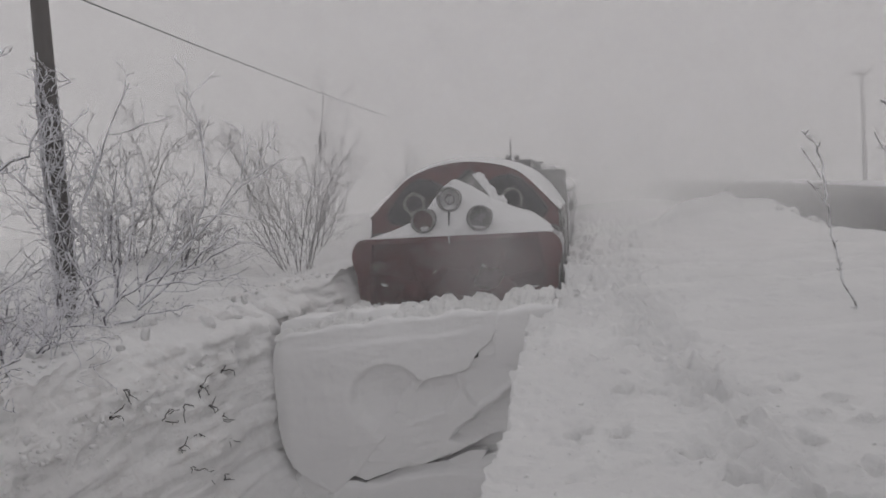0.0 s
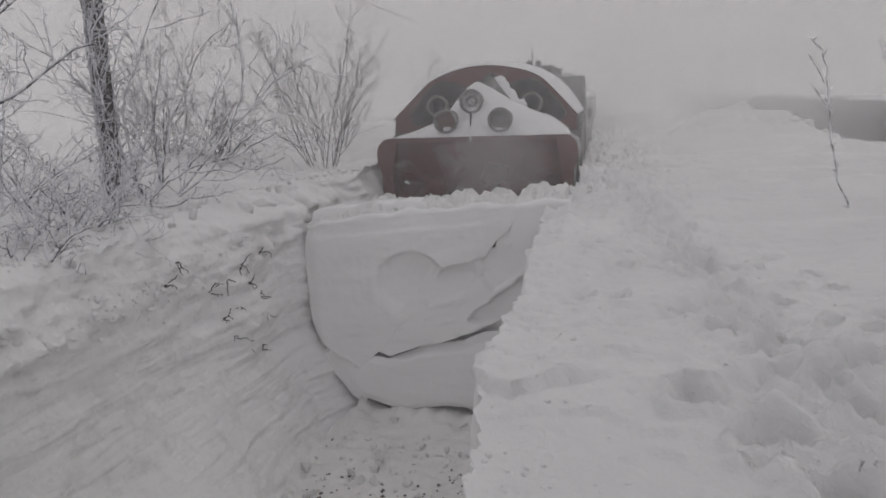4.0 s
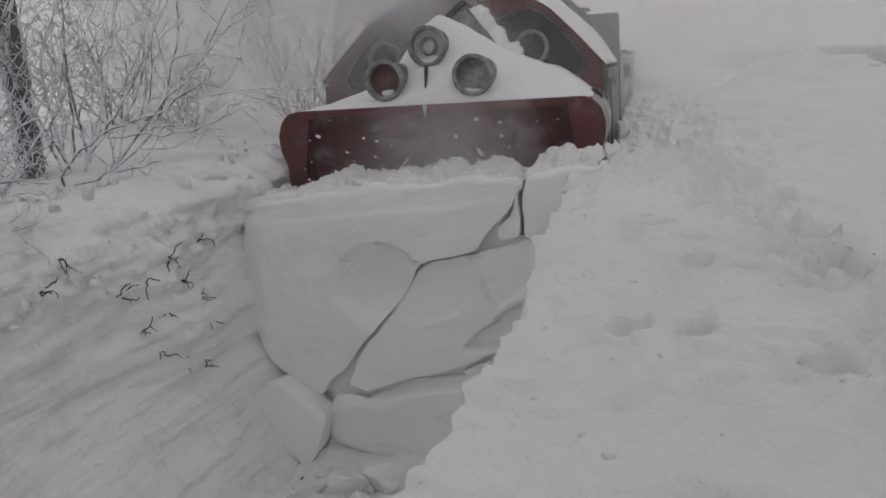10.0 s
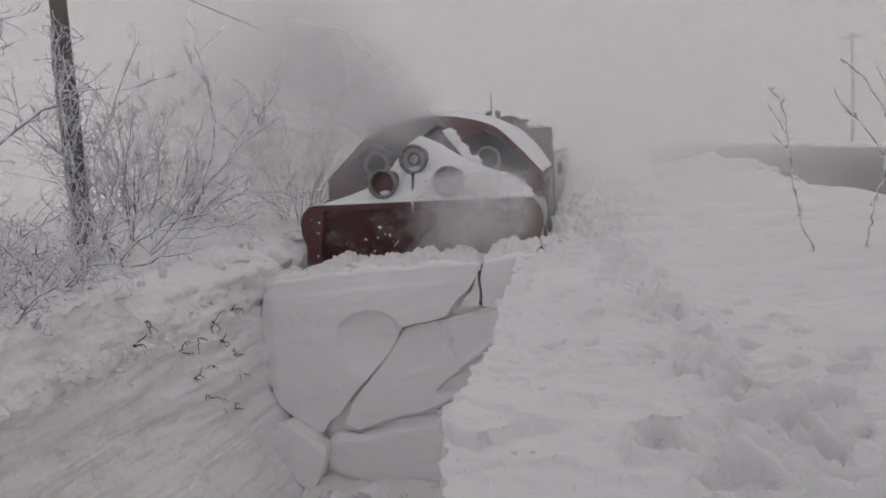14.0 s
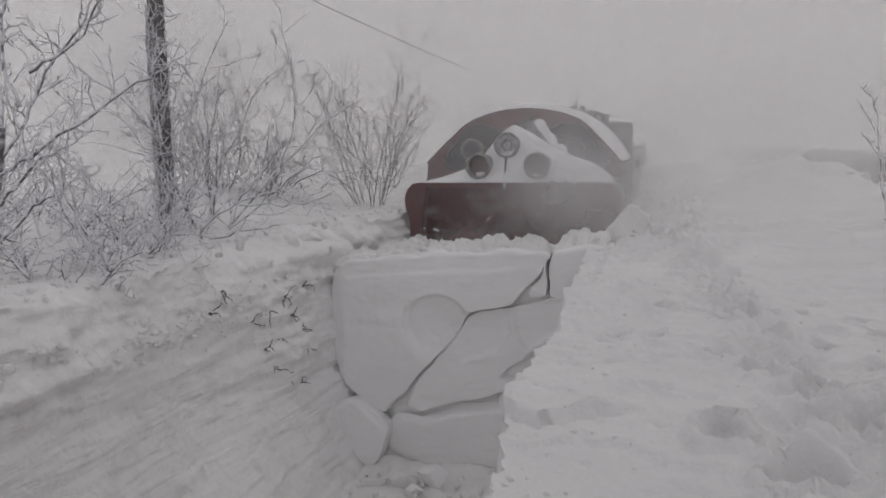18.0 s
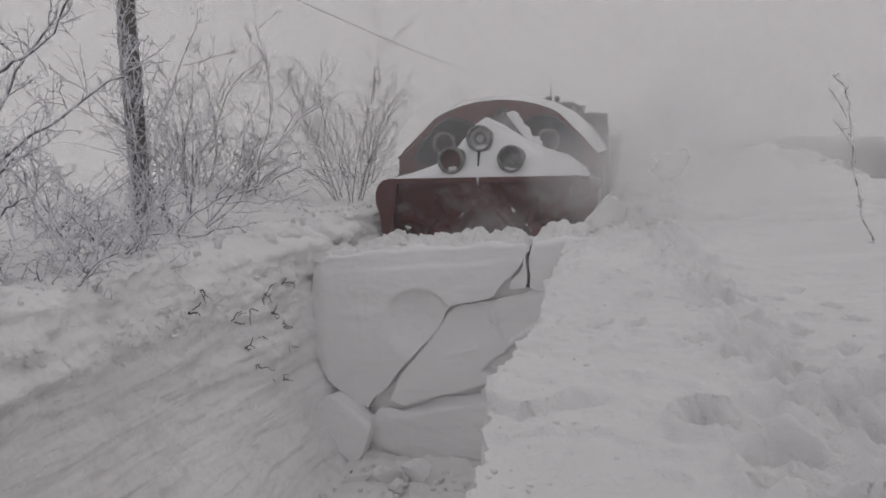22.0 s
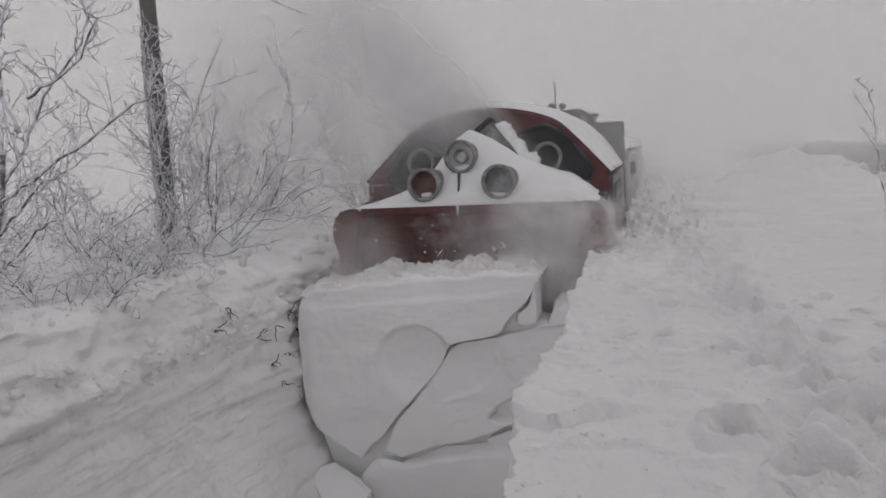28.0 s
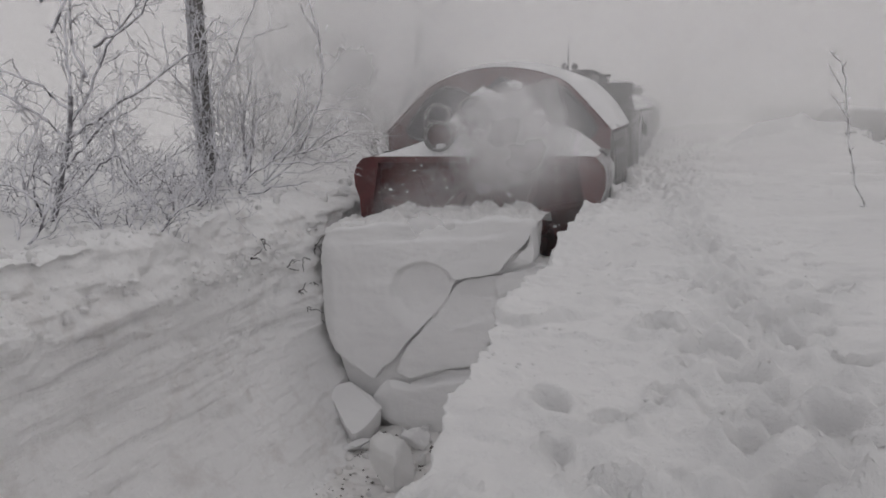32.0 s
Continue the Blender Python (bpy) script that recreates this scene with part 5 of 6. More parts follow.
def twig_tuft(at, seed):
    """Broken roots and twigs that stick out of the cut wall."""
    tw = Twigs(seed)
    for _ in range(tw.r.randint(3, 5)):
        p = Vector((-0.03, 0, 0))
        pts = tw.limb(p, Vector((tw.r.uniform(0.25, 0.7), tw.r.uniform(-1, 1), tw.r.uniform(-0.9, 0.35))), tw.r.uniform(0.07, 0.22), 0.005, Vector((0, 0, 0)), -0.06, 8, 0.42)
        tw.tube(pts, 0.006, 0.003, 5)
        if tw.r.random() < 0.45:
            tw.tube(tw.limb(pts[3], Vector((0.4, tw.r.uniform(-1, 1), tw.r.uniform(-0.5, 0.8))), tw.r.uniform(0.03, 0.09), 0.003, Vector((0, 0, 0)), 0.0, 4, 0.2), 0.004, 0.0025, 4)
    ob = link("twig", tw.v, tw.f, DARK_TWIG)
    ob.location = at
    tagged(ob, "dark broken twigs sticking out of the cut snow", "twig", "twigs in the snow wall")


for k, (y, z) in enumerate(((7.89, -0.40), (7.75, -0.79), (7.95, -0.95), (7.51, -0.86), (6.90, -0.17), (6.7, -0.33), (7.35, -0.55), (7.85, -1.2), (8.15, -0.8), (8.2, -1.05), (7.6, -1.05), (7.65, -0.5), (8.0, -0.62), (8.3, -0.35), (8.05, -1.4))):
    twig_tuft((LEFT + 0.035 + 0.075 * math.exp(-((y - 8.3) / 0.9) ** 4), y, z), 400 + k)

# ---------------------------------------------------------------- poles, wire, pipe
def wood_pole(x, y, top, r, label, arm=0.0):
    thing = new("utility_pole")
    thing.location = (x, y, 0)
    tagged(thing, label, "utility pole")
    tw = Twigs(int(abs(x * 10)))
    tw.tube([Vector((0, 0, z)) for z in np.linspace(-0.6, top, 14)], r, r * 0.72, 16)
    link("shaft", tw.v, tw.f, WOOD, thing)
    if arm:
        part("crossarm", box_bm(-arm, arm, -0.05, 0.05, top - 0.25, top - 0.13, 0.01), WOOD, thing)
        for s in (-0.8, 0.8):
            part("insulator", tube_bm(0.04, 0.03, 0, 0.12, 10), GREY_PAINT, thing, "", True).matrix_basis = pose(s * arm, 0, top - 0.12, 90, 0, 0)
    return thing


pole = wood_pole(-6.26, 8.9, 7.0, 0.108, "weathered wooden utility pole wrapped in rimed twigs", 0.6)
pole.matrix_world = pose(-6.26, 8.9, 0, 0, 1.2, 0)
net = Twigs(351)
for _ in range(230):
    a, z = net.r.uniform(3.3, 6.1), net.r.uniform(0.0, 1.0) ** 1.25 * 2.75
    turn, rise, pts = net.r.uniform(-0.5, 0.5), net.r.uniform(-0.02, 0.09), []
    for _ in range(net.r.randint(4, 8)):
        rad = 0.112 - 0.004 * z + net.r.uniform(0.0, 0.03)
        pts.append(Vector((rad * math.cos(a), rad * math.sin(a), z)))
        a, z = a + turn + net.r.gauss(0, 0.25), z + rise + net.r.gauss(0, 0.035)
        turn = turn * 0.8 + net.r.gauss(0, 0.15)
    net.tube(pts, 0.0075, 0.0055, 4)
    if net.r.random() < 0.55:
        out = pts[-1] * 1.0
        way = Vector((out.x, out.y, net.r.uniform(-0.04, 0.12)))
        net.tube(net.limb(out, way, net.r.uniform(0.06, 0.28), 0.005, Vector((0, 0, 0)), 0.02, 5, 0.25), 0.006, 0.0045, 4)
link("creeper", net.v, net.f, RIME, pole, "creeper twigs thick with white rime")
wood_pole(9.5, 38.0, 4.9, 0.095, "distant wooden utility pole fading into fog", 0.45)
wood_pole(7.2, 66.0, 4.3, 0.11, "distant wooden utility pole fading into fog", 0.45)
wire = Twigs(5)
wire.tube([Vector((-6.0 - 0.061 * (y - 9), y, 3.45 + 0.0009 * (y - 25) ** 2)) for y in np.linspace(-15, 70, 60)], 0.008, 0.008, 5)
tagged(link("overhead_wire", wire.v, wire.f, WIRE_MAT), "thin sagging overhead wire along the track", "wire")

pipe = new("pipeline")
tagged(pipe, "thick brown insulated pipeline with snow lying on top", "pipeline")
tw = Twigs(6)
tw.tube([Vector((5.9 - 0.055 * (y - 20), y, -0.20 + 0.02 * math.sin(y))) for y in np.linspace(8, 90, 70)], 0.78, 0.78, 24)
link("pipe", tw.v, tw.f, PIPE_BROWN, pipe)
V = []
for y in np.linspace(8, 90, 240):
    for q in range(13):
        a = radians(66 + 48 * q / 12)
        r = 0.785 + math.sin(math.pi * q / 12) * (0.03 + 0.05 * float(fbm(np.array(y * 0.8), np.array(q * 0.12), 4, 211)))
        V.append((5.9 - 0.055 * (y - 20) + r * math.cos(a), y, -0.20 + r * math.sin(a)))
link("pipe_snow", V, sheet(240, 13), FRESH, pipe, "snow lying along the top of the pipe")

# ---------------------------------------------------------------- loose lumps of snow
def lump_mesh(seed, size):
    bm = bmesh.new()
    bmesh.ops.create_icosphere(bm, subdivisions=4 if size > 0.15 else 3, radius=size)
    off = Vector((seed * 3.1, seed * 1.7, 0))
    cuts = random.Random(seed)
    planes = [(Vector((cuts.gauss(0, 1), cuts.gauss(0, 1), cuts.gauss(0, 1))).normalized(), size * cuts.uniform(0.35, 0.75)) for _ in range(9)]
    for v in bm.verts:
        for nrm, far in planes:
            over = v.co.dot(nrm) - far
            if over > 0:
                v.co -= nrm * over * 0.92
        v.co *= 1 + 0.16 * noise.noise(v.co / size * 1.6 + off) + 0.12 * noise.noise(v.co / size * 4.5 + off)
        v.co.z *= 0.8
    me = bpy.data.meshes.new("snow_lump")
    bm.to_mesh(me)
    bm.free()
    me.polygons.foreach_set("use_smooth", [True] * len(me.polygons))
    return me


chunk = new("snow_chunk", lump_mesh(9, 0.36))
chunk.data.materials.append(CRUST_SNOW)
tagged(chunk, "broken chunk of snow thrown on the brink", "snow chunk")
for k, (x, y, z, r) in enumerate(((-4.22, 9.15, 0.08, 0.16), (-4.35, 8.9, 0.12, 0.13), (-4.12, 9.55, 0.1, 0.17), (-4.2, 9.05, -0.18, 0.12), (-4.25, 8.75, -0.05, 0.1), (-4.15, 9.35, -0.1, 0.14), (-4.3, 8.5, 0.1, 0.11))):
    ob = new("snow_chunk", lump_mesh(60 + k, r * 1.5))
    ob.data.materials.append(WALL_SNOW)
    ob.location = (x - 0.03, y, z - 0.06)
    tagged(ob, "rough lump of old snow at the corner of the cut", "snow chunk", "lumps at the corner")
debris = []
for k, (w, h) in enumerate(((0.17, 0.12), (0.13, 0.17), (0.11, 0.08), (0.2, 0.1))):
    ob = new("snow_chunk", lump_mesh(90 + k, 0.16))
    for v in ob.data.vertices:
        v.co.x, v.co.y, v.co.z = v.co.x * w / 0.13, v.co.y * 0.45, v.co.z * h / 0.11
    ob.data.materials.append(SLAB_SNOW)
    tagged(ob, "angular bit of packed snow fallen to the floor", "snow chunk", "fallen bits of the plates")
    debris.append(ob)
for k, (x, y, z, r) in enumerate(((3.0, 18.6, 0.12, 0.17), (3.3, 18.3, 0.05, 0.15), (2.7, 18.4, 0.2, 0.13), (3.55, 18.6, 0.0, 0.14))):
    ob = new("snow_chunk", lump_mesh(110 + k, r))
    ob.data.materials.append(SNOW)
    ob.location = (x, y, float(right_height(np.array([[x]]), np.array([[y]]))[0, 0]) + 0.02)
    tagged(ob, "lump of snow at the end of the drift", "snow chunk", "lumps by the drift")
LUMPS = []
for k in range(6):
    me = lump_mesh(k + 1, 0.1)
    me.materials.append(CRUST_SNOW if k % 2 else SNOW)
    LUMPS.append(me)
lump_rng = random.Random(77)
for k in range(150):
    me = LUMPS[k % 6]
    if k < 70:
        x, y = lump_rng.uniform(-3.8, -1.6), lump_rng.uniform(5.0, 8.9)
        z, s = FLOOR + 0.03, lump_rng.uniform(0.15, 0.8)
    elif k < 120:
        y = lump_rng.uniform(9.2, 14)
        x, s = float(right_lip(y)) + abs(lump_rng.gauss(0.1, 0.35)), lump_rng.uniform(0.2, 0.5)
        z = float(right_height(np.array([[x]]), np.array([[y]]))[0, 0]) - 0.02
    else:
        y = lump_rng.uniform(3.2, 9.5)
        x, s = LEFT - abs(lump_rng.gauss(0.1, 0.5)), lump_rng.uniform(0.2, 0.7)
        z = float(left_height(np.array([[x]]), np.array([[y]]))[0, 0]) + 0.01
    ob = new("snow_lump", me)
    ob.matrix_world = Matrix.LocRotScale((x, y, z), Euler((lump_rng.uniform(0, 6), lump_rng.uniform(0, 6), lump_rng.uniform(0, 6))), (s, s, s))
    tagged(ob, "small broken lump of snow lying loose", "snow lump", "loose snow lumps")

# crumbs of snow strewn over the trodden bank and the brinks
def crumbs(name, spots, material, label, seed):
    r = np.random.default_rng(seed)
    t = (1 + math.sqrt(5)) / 2
    ico = np.array([(-1, t, 0), (1, t, 0), (-1, -t, 0), (1, -t, 0), (0, -1, t), (0, 1, t), (0, -1, -t), (0, 1, -t), (t, 0, -1), (t, 0, 1), (-t, 0, -1), (-t, 0, 1)]) / 1.9
    fc = ((0, 11, 5), (0, 5, 1), (0, 1, 7), (0, 7, 10), (0, 10, 11), (1, 5, 9), (5, 11, 4), (11, 10, 2), (10, 7, 6), (7, 1, 8), (3, 9, 4), (3, 4, 2), (3, 2, 6), (3, 6, 8), (3, 8, 9), (4, 9, 5), (2, 4, 11), (6, 2, 10), (8, 6, 7), (9, 8, 1))
    V, F = [], []
    for x, y, z, size in spots:
        shape = ico * (1 + r.normal(0, 0.16, (12, 1))) * size * r.uniform(0.6, 1.3, (1, 3))
        a = r.uniform(0, 6.28)
        rot = np.array([[math.cos(a), -math.sin(a), 0], [math.sin(a), math.cos(a), 0], [0, 0, 0.8]])
        b = len(V) * 12
        V.append(shape @ rot.T + np.array([x, y, z]))
        F += [(i + b, j + b, k + b) for i, j, k in fc]
    tagged(link(name, np.concatenate(V), F, material), label, "snow crumbs", kind="stuff")


cr = np.random.default_rng(91)
n = 480
cy = np.r_[cr.uniform(1.2, 9.5, n // 2), cr.uniform(2.8, 14, n // 2)]
trail_x = np.interp(cy[: n // 2], [0.8, 3.2, 4.2, 5.2, 6.0, 7.1, 8.7, 10.2], [0.6, 0.52, 0.5, 0.33, 0.2, 0.05, -0.1, -0.3]) + cr.normal(0, 0.26, n // 2)
lip_x = right_lip(cy[n // 2:]) + np.abs(cr.normal(0, 0.28, n // 2)) + 0.01
cx = np.r_[trail_x, lip_x]
size = 0.004 + 0.003 * cr.exponential(1.0, n).clip(0, 3.5)
keep = cx > right_lip(cy) + 0.02
cx, cy, size = cx[keep], cy[keep], size[keep]
cz = right_height(cx[None, :].copy(), cy[None, :].copy())[0] + 0.05 * size
crumbs("snow_crumbs", zip(cx, cy, cz, size), SNOW, "crumbs of snow strewn along the trodden path and brink", 92)
n = 800
cy = cr.uniform(3.0, 12, n)
cx = left_lip(cy) - np.abs(cr.normal(0, 0.35, n)) - 0.05
size = 0.006 + 0.012 * cr.exponential(1.0, n).clip(0, 3.5)
cz = left_height(cx[None, :].copy(), cy[None, :].copy())[0] + 0.2 * size
crumbs("snow_crumbs", zip(cx, cy, cz, size), WALL_SNOW, "crumbs of old snow along the brink of the wall", 93)
n = 420
cy = cr.uniform(3.0, 8.6, n)
size = 0.006 + 0.011 * cr.exponential(1.0, n).clip(0, 3.5)
crumbs("snow_crumbs", zip(LEFT + 0.03 + cr.normal(0, 0.015, n), cy, -0.36 + 0.08 * fbm(cy * 1.1, cy * 0, 3, 89) + cr.normal(0, 0.10, n), size), WALL_SNOW, "crumbs stuck along a ledge of the cut wall", 95)
n = 500
cy, cx = cr.uniform(4.5, 8.9, n), cr.uniform(-3.6, -1.7, n)
size = 0.008 + 0.014 * cr.exponential(1.0, n).clip(0, 3.5)
cz = FLOOR + 0.05 * fbm(cx * 1.2, cy * 1.2, 3, 111) + 0.06 * billow(cx * 3.5, cy * 3.5, 4, 113) + 0.3 * size
crumbs("snow_crumbs", zip(cx, cy, cz, size), FLOOR_SNOW, "crumbs of dirty snow on the floor of the cutting", 94)

gravel_rng = np.random.default_rng(3)
GV, GF = [], []
for k in range(520):
    gx, gy = gravel_rng.uniform(-3.5, -1.7), gravel_rng.uniform(3.5, 8.4)
    keep = float(fbm(np.array(gx * 1.3), np.array(gy * 1.3), 3, 171))
    if keep < 0.0:
        continue
    r = gravel_rng.uniform(0.007, 0.022)
    b0 = len(GV)
    gz = FLOOR + 0.05 * float(fbm(np.array(gx * 1.2), np.array(gy * 1.2), 3, 111)) + 0.06 * float(billow(np.array(gx * 3.5), np.array(gy * 3.5), 4, 113))
    for dx, dy, dz in ((1, 0, 0), (0, 1, 0), (-1, 0, 0), (0, -1, 0), (0, 0, 0.8), (0, 0, -0.8)):
        GV.append((gx + r * (dx + gravel_rng.normal(0, 0.25)), gy + r * (dy + gravel_rng.normal(0, 0.25)), gz + 0.008 + r * dz))
    GF += [tuple(b0 + q for q in f) for f in ((0, 1, 4), (1, 2, 4), (2, 3, 4), (3, 0, 4), (1, 0, 5), (2, 1, 5), (3, 2, 5), (0, 3, 5))]
STONE = painted("dark_ballast", (0.24, 0.225, 0.21), (0.13, 0.12, 0.11), 0.5, 0.9, 0.0, 30.0)
tagged(link("ballast", GV, GF, STONE, smooth=False), "dark ballast and dirt showing through trodden snow", "gravel", kind="stuff")

# ---------------------------------------------------------------- fog and airborne snow
FOG_Y = (7.6, 10.9, 11.95, 12.2, 13.6, 15.2, 17.0, 18.6, 20.2, 22.0, 24.0, 26.5, 29.5, 34, 40, 50, 64, 84)
for y in FOG_Y:
    nx, nz = 40, 10
    V = [(-120 + 240 * a / (nx - 1), y + 0.35 * math.sin(a * 1.3 + y), -3 + 60 * b / (nz - 1)) for a in range(nx) for b in range(nz)]
    ob = link("fog", V, sheet(nx, nz), FOG_THIN if y < 8 else FOG_NEAR if 11 < y < 12 else FOG if y < 21 else FOG_MID if y < 36 else FOG_FAR)
    tagged(ob, "pale winter fog hanging over the snow", "fog", kind="stuff")


def cloud(name, sx, sz, layers, depth, material, label, seed, power=1.6, taper=0.0, ragged=0.2):
    """Layers of airborne snow, each a shallow shell that thins out to its rim."""
    n = 34
    V, F, D = [], [], []
    for k in range(layers):
        off = (k - (layers - 1) / 2) * depth
        base = len(V)
        g = np.linspace(-1, 1, n)
        for a in g:
            for b in g:
                r2 = a * a + b * b
                wide = 1 + taper * b
                V.append((a * sx * wide, off + (0.15 * sx * r2 + 0.12 * sx * math.sin(3 * a + seed + k)) * 0.22, b * sz))
                warp = 1 + ragged * float(fbm(np.array(a * 1.7 + seed * 3 + k), np.array(b * 1.7 - seed), 4, int(seed)))
                D.append((max(0.0, 1 - r2 * warp) * min(1.0, 4 * (1 - abs(a))) * min(1.0, 4 * (1 - abs(b)))) ** power)
        F += [tuple(f + base) for f in sheet(n, n)]
    ob = link(name, V, F, material)
    at = ob.data.attributes.new("thinness", "FLOAT", "POINT")
    at.data.foreach_set("value", D)
    tagged(ob, label, "snow cloud", kind="stuff")
    return ob


# the jet from the chute, wider towards its far end
jet = cloud("snow_jet", 0.85, 2.9, 3, 0.16, PLUME, "plume of fine snow thrown up from the plow", 1, 2.1, 0.78, 0.6)
jet_haze = cloud("snow_haze", 2.6, 2.0, 3, 0.12, HAZE, "drifting haze of fine snow beside the plow", 2, 1.7, 0.0, 0.6)
veils = [cloud("snow_veil", s, s * 0.8, 2, 0.25, THIN if s > 1.2 else DUST, "veil of powder snow swirling before the plow", 10 + k, 1.5, 0.0, 0.8) for k, s in enumerate((0.95, 1.1, 2.0, 0.8, 2.2))]

puff = cloud("snow_puff", 0.8, 0.62, 2, 0.1, PUFF, "dense puff of powder snow bursting up before the plow", 31, 1.2, 0.0, 1.8)

FLAKE = []
for k in range(4):
    me = lump_mesh(20 + k, 0.05)
    me.materials.append(FRESH)
    FLAKE.append(me)
flake_rng = random.Random(5)
flakes = []
for k in range(46):
    ob = new("snow_clod", FLAKE[k % 4])
    s = flake_rng.choice((0.15, 0.2, 0.24, 0.3, 0.36, 0.5))
    ob.scale = (s, s, s)
    tagged(ob, "bit of snow flung up by the plow", "snow clod", "flung bits of snow")
    flakes.append(ob)


# ---------------------------------------------------------------- what moves
TRAIN = [(0, 12.36), (1, 12.44), (2, 12.52), (3, 12.6), (3.5, 12.54), (4.5, 12.2), (5.5, 11.74), (6, 11.5), (6.5, 11.24), (7, 10.92), (7.5, 10.5), (8, 10.1), (8.5, 9.86), (9, 9.75), (10, 9.73), (10.5, 9.73), (11, 9.83), (12, 9.85), (12.5, 9.93), (13, 10.0), (13.5, 10.12), (14, 10.2),
         (14.5, 10.36), (16.5, 10.98), (17, 11.18), (17.5, 11.34), (18, 11.48), (19, 11.58), (20, 11.6), (20.5, 11.52), (21, 11.4), (21.5, 11.28), (22, 11.12), (22.5, 10.92), (23, 10.72), (23.5, 10.5), (24, 10.2), (24.5, 9.9), (25, 9.66), (25.5, 9.44), (26.5, 9.06), (27.5, 8.86), (28.5, 8.84), (30, 8.8), (32, 8.79)]


def front_at(t):
    ts, ys = zip(*TRAIN)
    y = float(np.interp(t, ts, ys))
    return -2.58 - (y - 11.6) * math.tan(radians(PSI)), y


def along(t):
    x, y = front_at(t)
    return pose(x, y, 0.535 + 0.03 * min(1.0, max(0.0, (y - 9.6) / 1.6)), 0, 0, PSI) @ pose(0, 0, 0, 0, 1.0, 0)


def motions():
    walk(plough, [(t, along(t)) for t, _ in TRAIN])
    walk(wagon, [(t, along(t) @ pose(-0.06, 0, 0, 0, 0, -0.3)) for t, _ in TRAIN])
    base = pose(0, FACE_Y, 0)
    B = lambda x, y, z, rx=0, ry=0, rz=0: pose(0, FACE_Y, 0) @ pose(-2.6, 0, -1.2) @ pose(x, y, z, rx, ry, rz) @ pose(2.6, 0, 1.2)
    done = B(0, 0, 0)
    push = lambda m: [(24.6, m), (25.0, pose(0, -0.10, 0) @ m), (25.5, pose(0.01, -0.31, 0) @ m), (26.4, pose(0.03, -0.66, -0.01) @ m), (27.5, pose(0.05, -0.94, -0.02) @ m), (28.3, pose(0.055, -1.02, -0.02) @ m), (32, pose(0.055, -1.05, -0.02) @ m)]

    def breaks(key, whole, half, t0=8.1):
        walk(slabs[key], [(0, whole), (t0, whole), (t0 + 0.5, half), (t0 + 1.15, done)] + push(done))

    breaks("core", B(0.05, 0.28, 0.08), B(0.03, 0.14, 0.05))
    breaks("upper", B(0.11, 0.20, 0.02, 0, -1.0, 0), B(0.06, 0.10, 0.01, 0, -0.4, 0))
    breaks("side", B(0.02, 0.205, 0.135), B(0.01, 0.1, 0.08))
    breaks("wedge", B(0.02, 0.205, 0.135), B(0.01, 0.1, 0.08))
    breaks("lower", B(0.0, 0.20, 0.165), B(0, 0.1, 0.08), 8.2)
    walk(slabs["sliver"], [(0, B(0.03, 0.21, 0.03)), (8.1, B(0.03, 0.21, 0.03)), (9.25, done)] + push(done))
    walk(slabs["top"], [(0, B(0.0, 0.2, 0.02)), (8.1, B(0.0, 0.2, 0.02)), (9.3, B(0, 0.04, 0)), (24.8, B(0, 0.02, 0)), (25.5, B(0.02, -0.26, -0.06, 0, 1, 0)), (26.4, B(0.04, -0.6, -0.18, 0, 2, 0)), (27.5, B(0.06, -0.86, -0.28, 0, 3, 0)), (32, B(0.06, -0.95, -0.34, 0, 4, 0))])
    down, up = pose(-1.4, 10.6, -1.6), pose(-0.86, 9.62, 0.12, 0, -12, 20)
    walk(chunk, [(0, down), (14.6, down), (15.4, pose(-0.95, 9.9, 0.45, 40, 20, 60)), (16.2, up), (25.4, up), (26.3, pose(-1.15, 9.0, -0.5, 30, -50, 20)), (27.0, pose(-1.5, 8.0, -1.7, 50, -70, 20)), (28.2, pose(-2.58, 6.4, -2.28, 70, -60, 20)), (32, pose(-2.58, 6.4, -2.28, 70, -60, 20))])
    fallen = base @ pose(-3.63, -0.30, -2.05, -6, 0, 4) @ pose(3.63, 0, 2.05)
    whole = B(0.09, 0.22, 0.17, 0, -3, 0)
    slid = pose(0.10, -0.98, 0.03) @ base @ pose(-3.63, -0.30, -2.12, -66, 8, 14) @ pose(3.63, 0, 2.05)
    walk(slabs["corner"], [(0, whole), (8.2, whole), (8.6, B(0.03, 0.0, 0.05, -2, 0, 0)), (9.3, fallen), (24.7, fallen), (25.5, pose(0.01, -0.28, 0) @ fallen), (27.2, slid), (28.3, pose(0.02, -0.06, 0) @ slid), (32, pose(0.02, -0.09, 0) @ slid)])
    rest = ((-2.95, 8.12, -2.33, 20, 35, 30), (-2.68, 8.2, -2.30, -10, 60, -20), (-2.8, 7.95, -2.38, 40, 10, 10), (-3.3, 8.05, -2.4, 65, 0, 40))
    for k, (ob, (x, y, z, a, b, c)) in enumerate(zip(debris, rest)):
        start = pose(x + 0.2, 9.3, -1.75, 0, 20 * k, 0)
        rows = [(0, start), (8.3, start), (8.6 + 0.1 * k, pose(x + 0.1, 8.65, -1.9, a / 2, b / 2, c)), (9.1 + 0.1 * k, pose(x, y, z, a, b, c)), (25.4, pose(x, y, z, a, b, c)), (27.5, pose(x, y - 0.95, z, a + 25, b, c + 20)), (32, pose(x, y - 1.0, z, a + 25, b, c + 20))]
        walk(ob, rows)
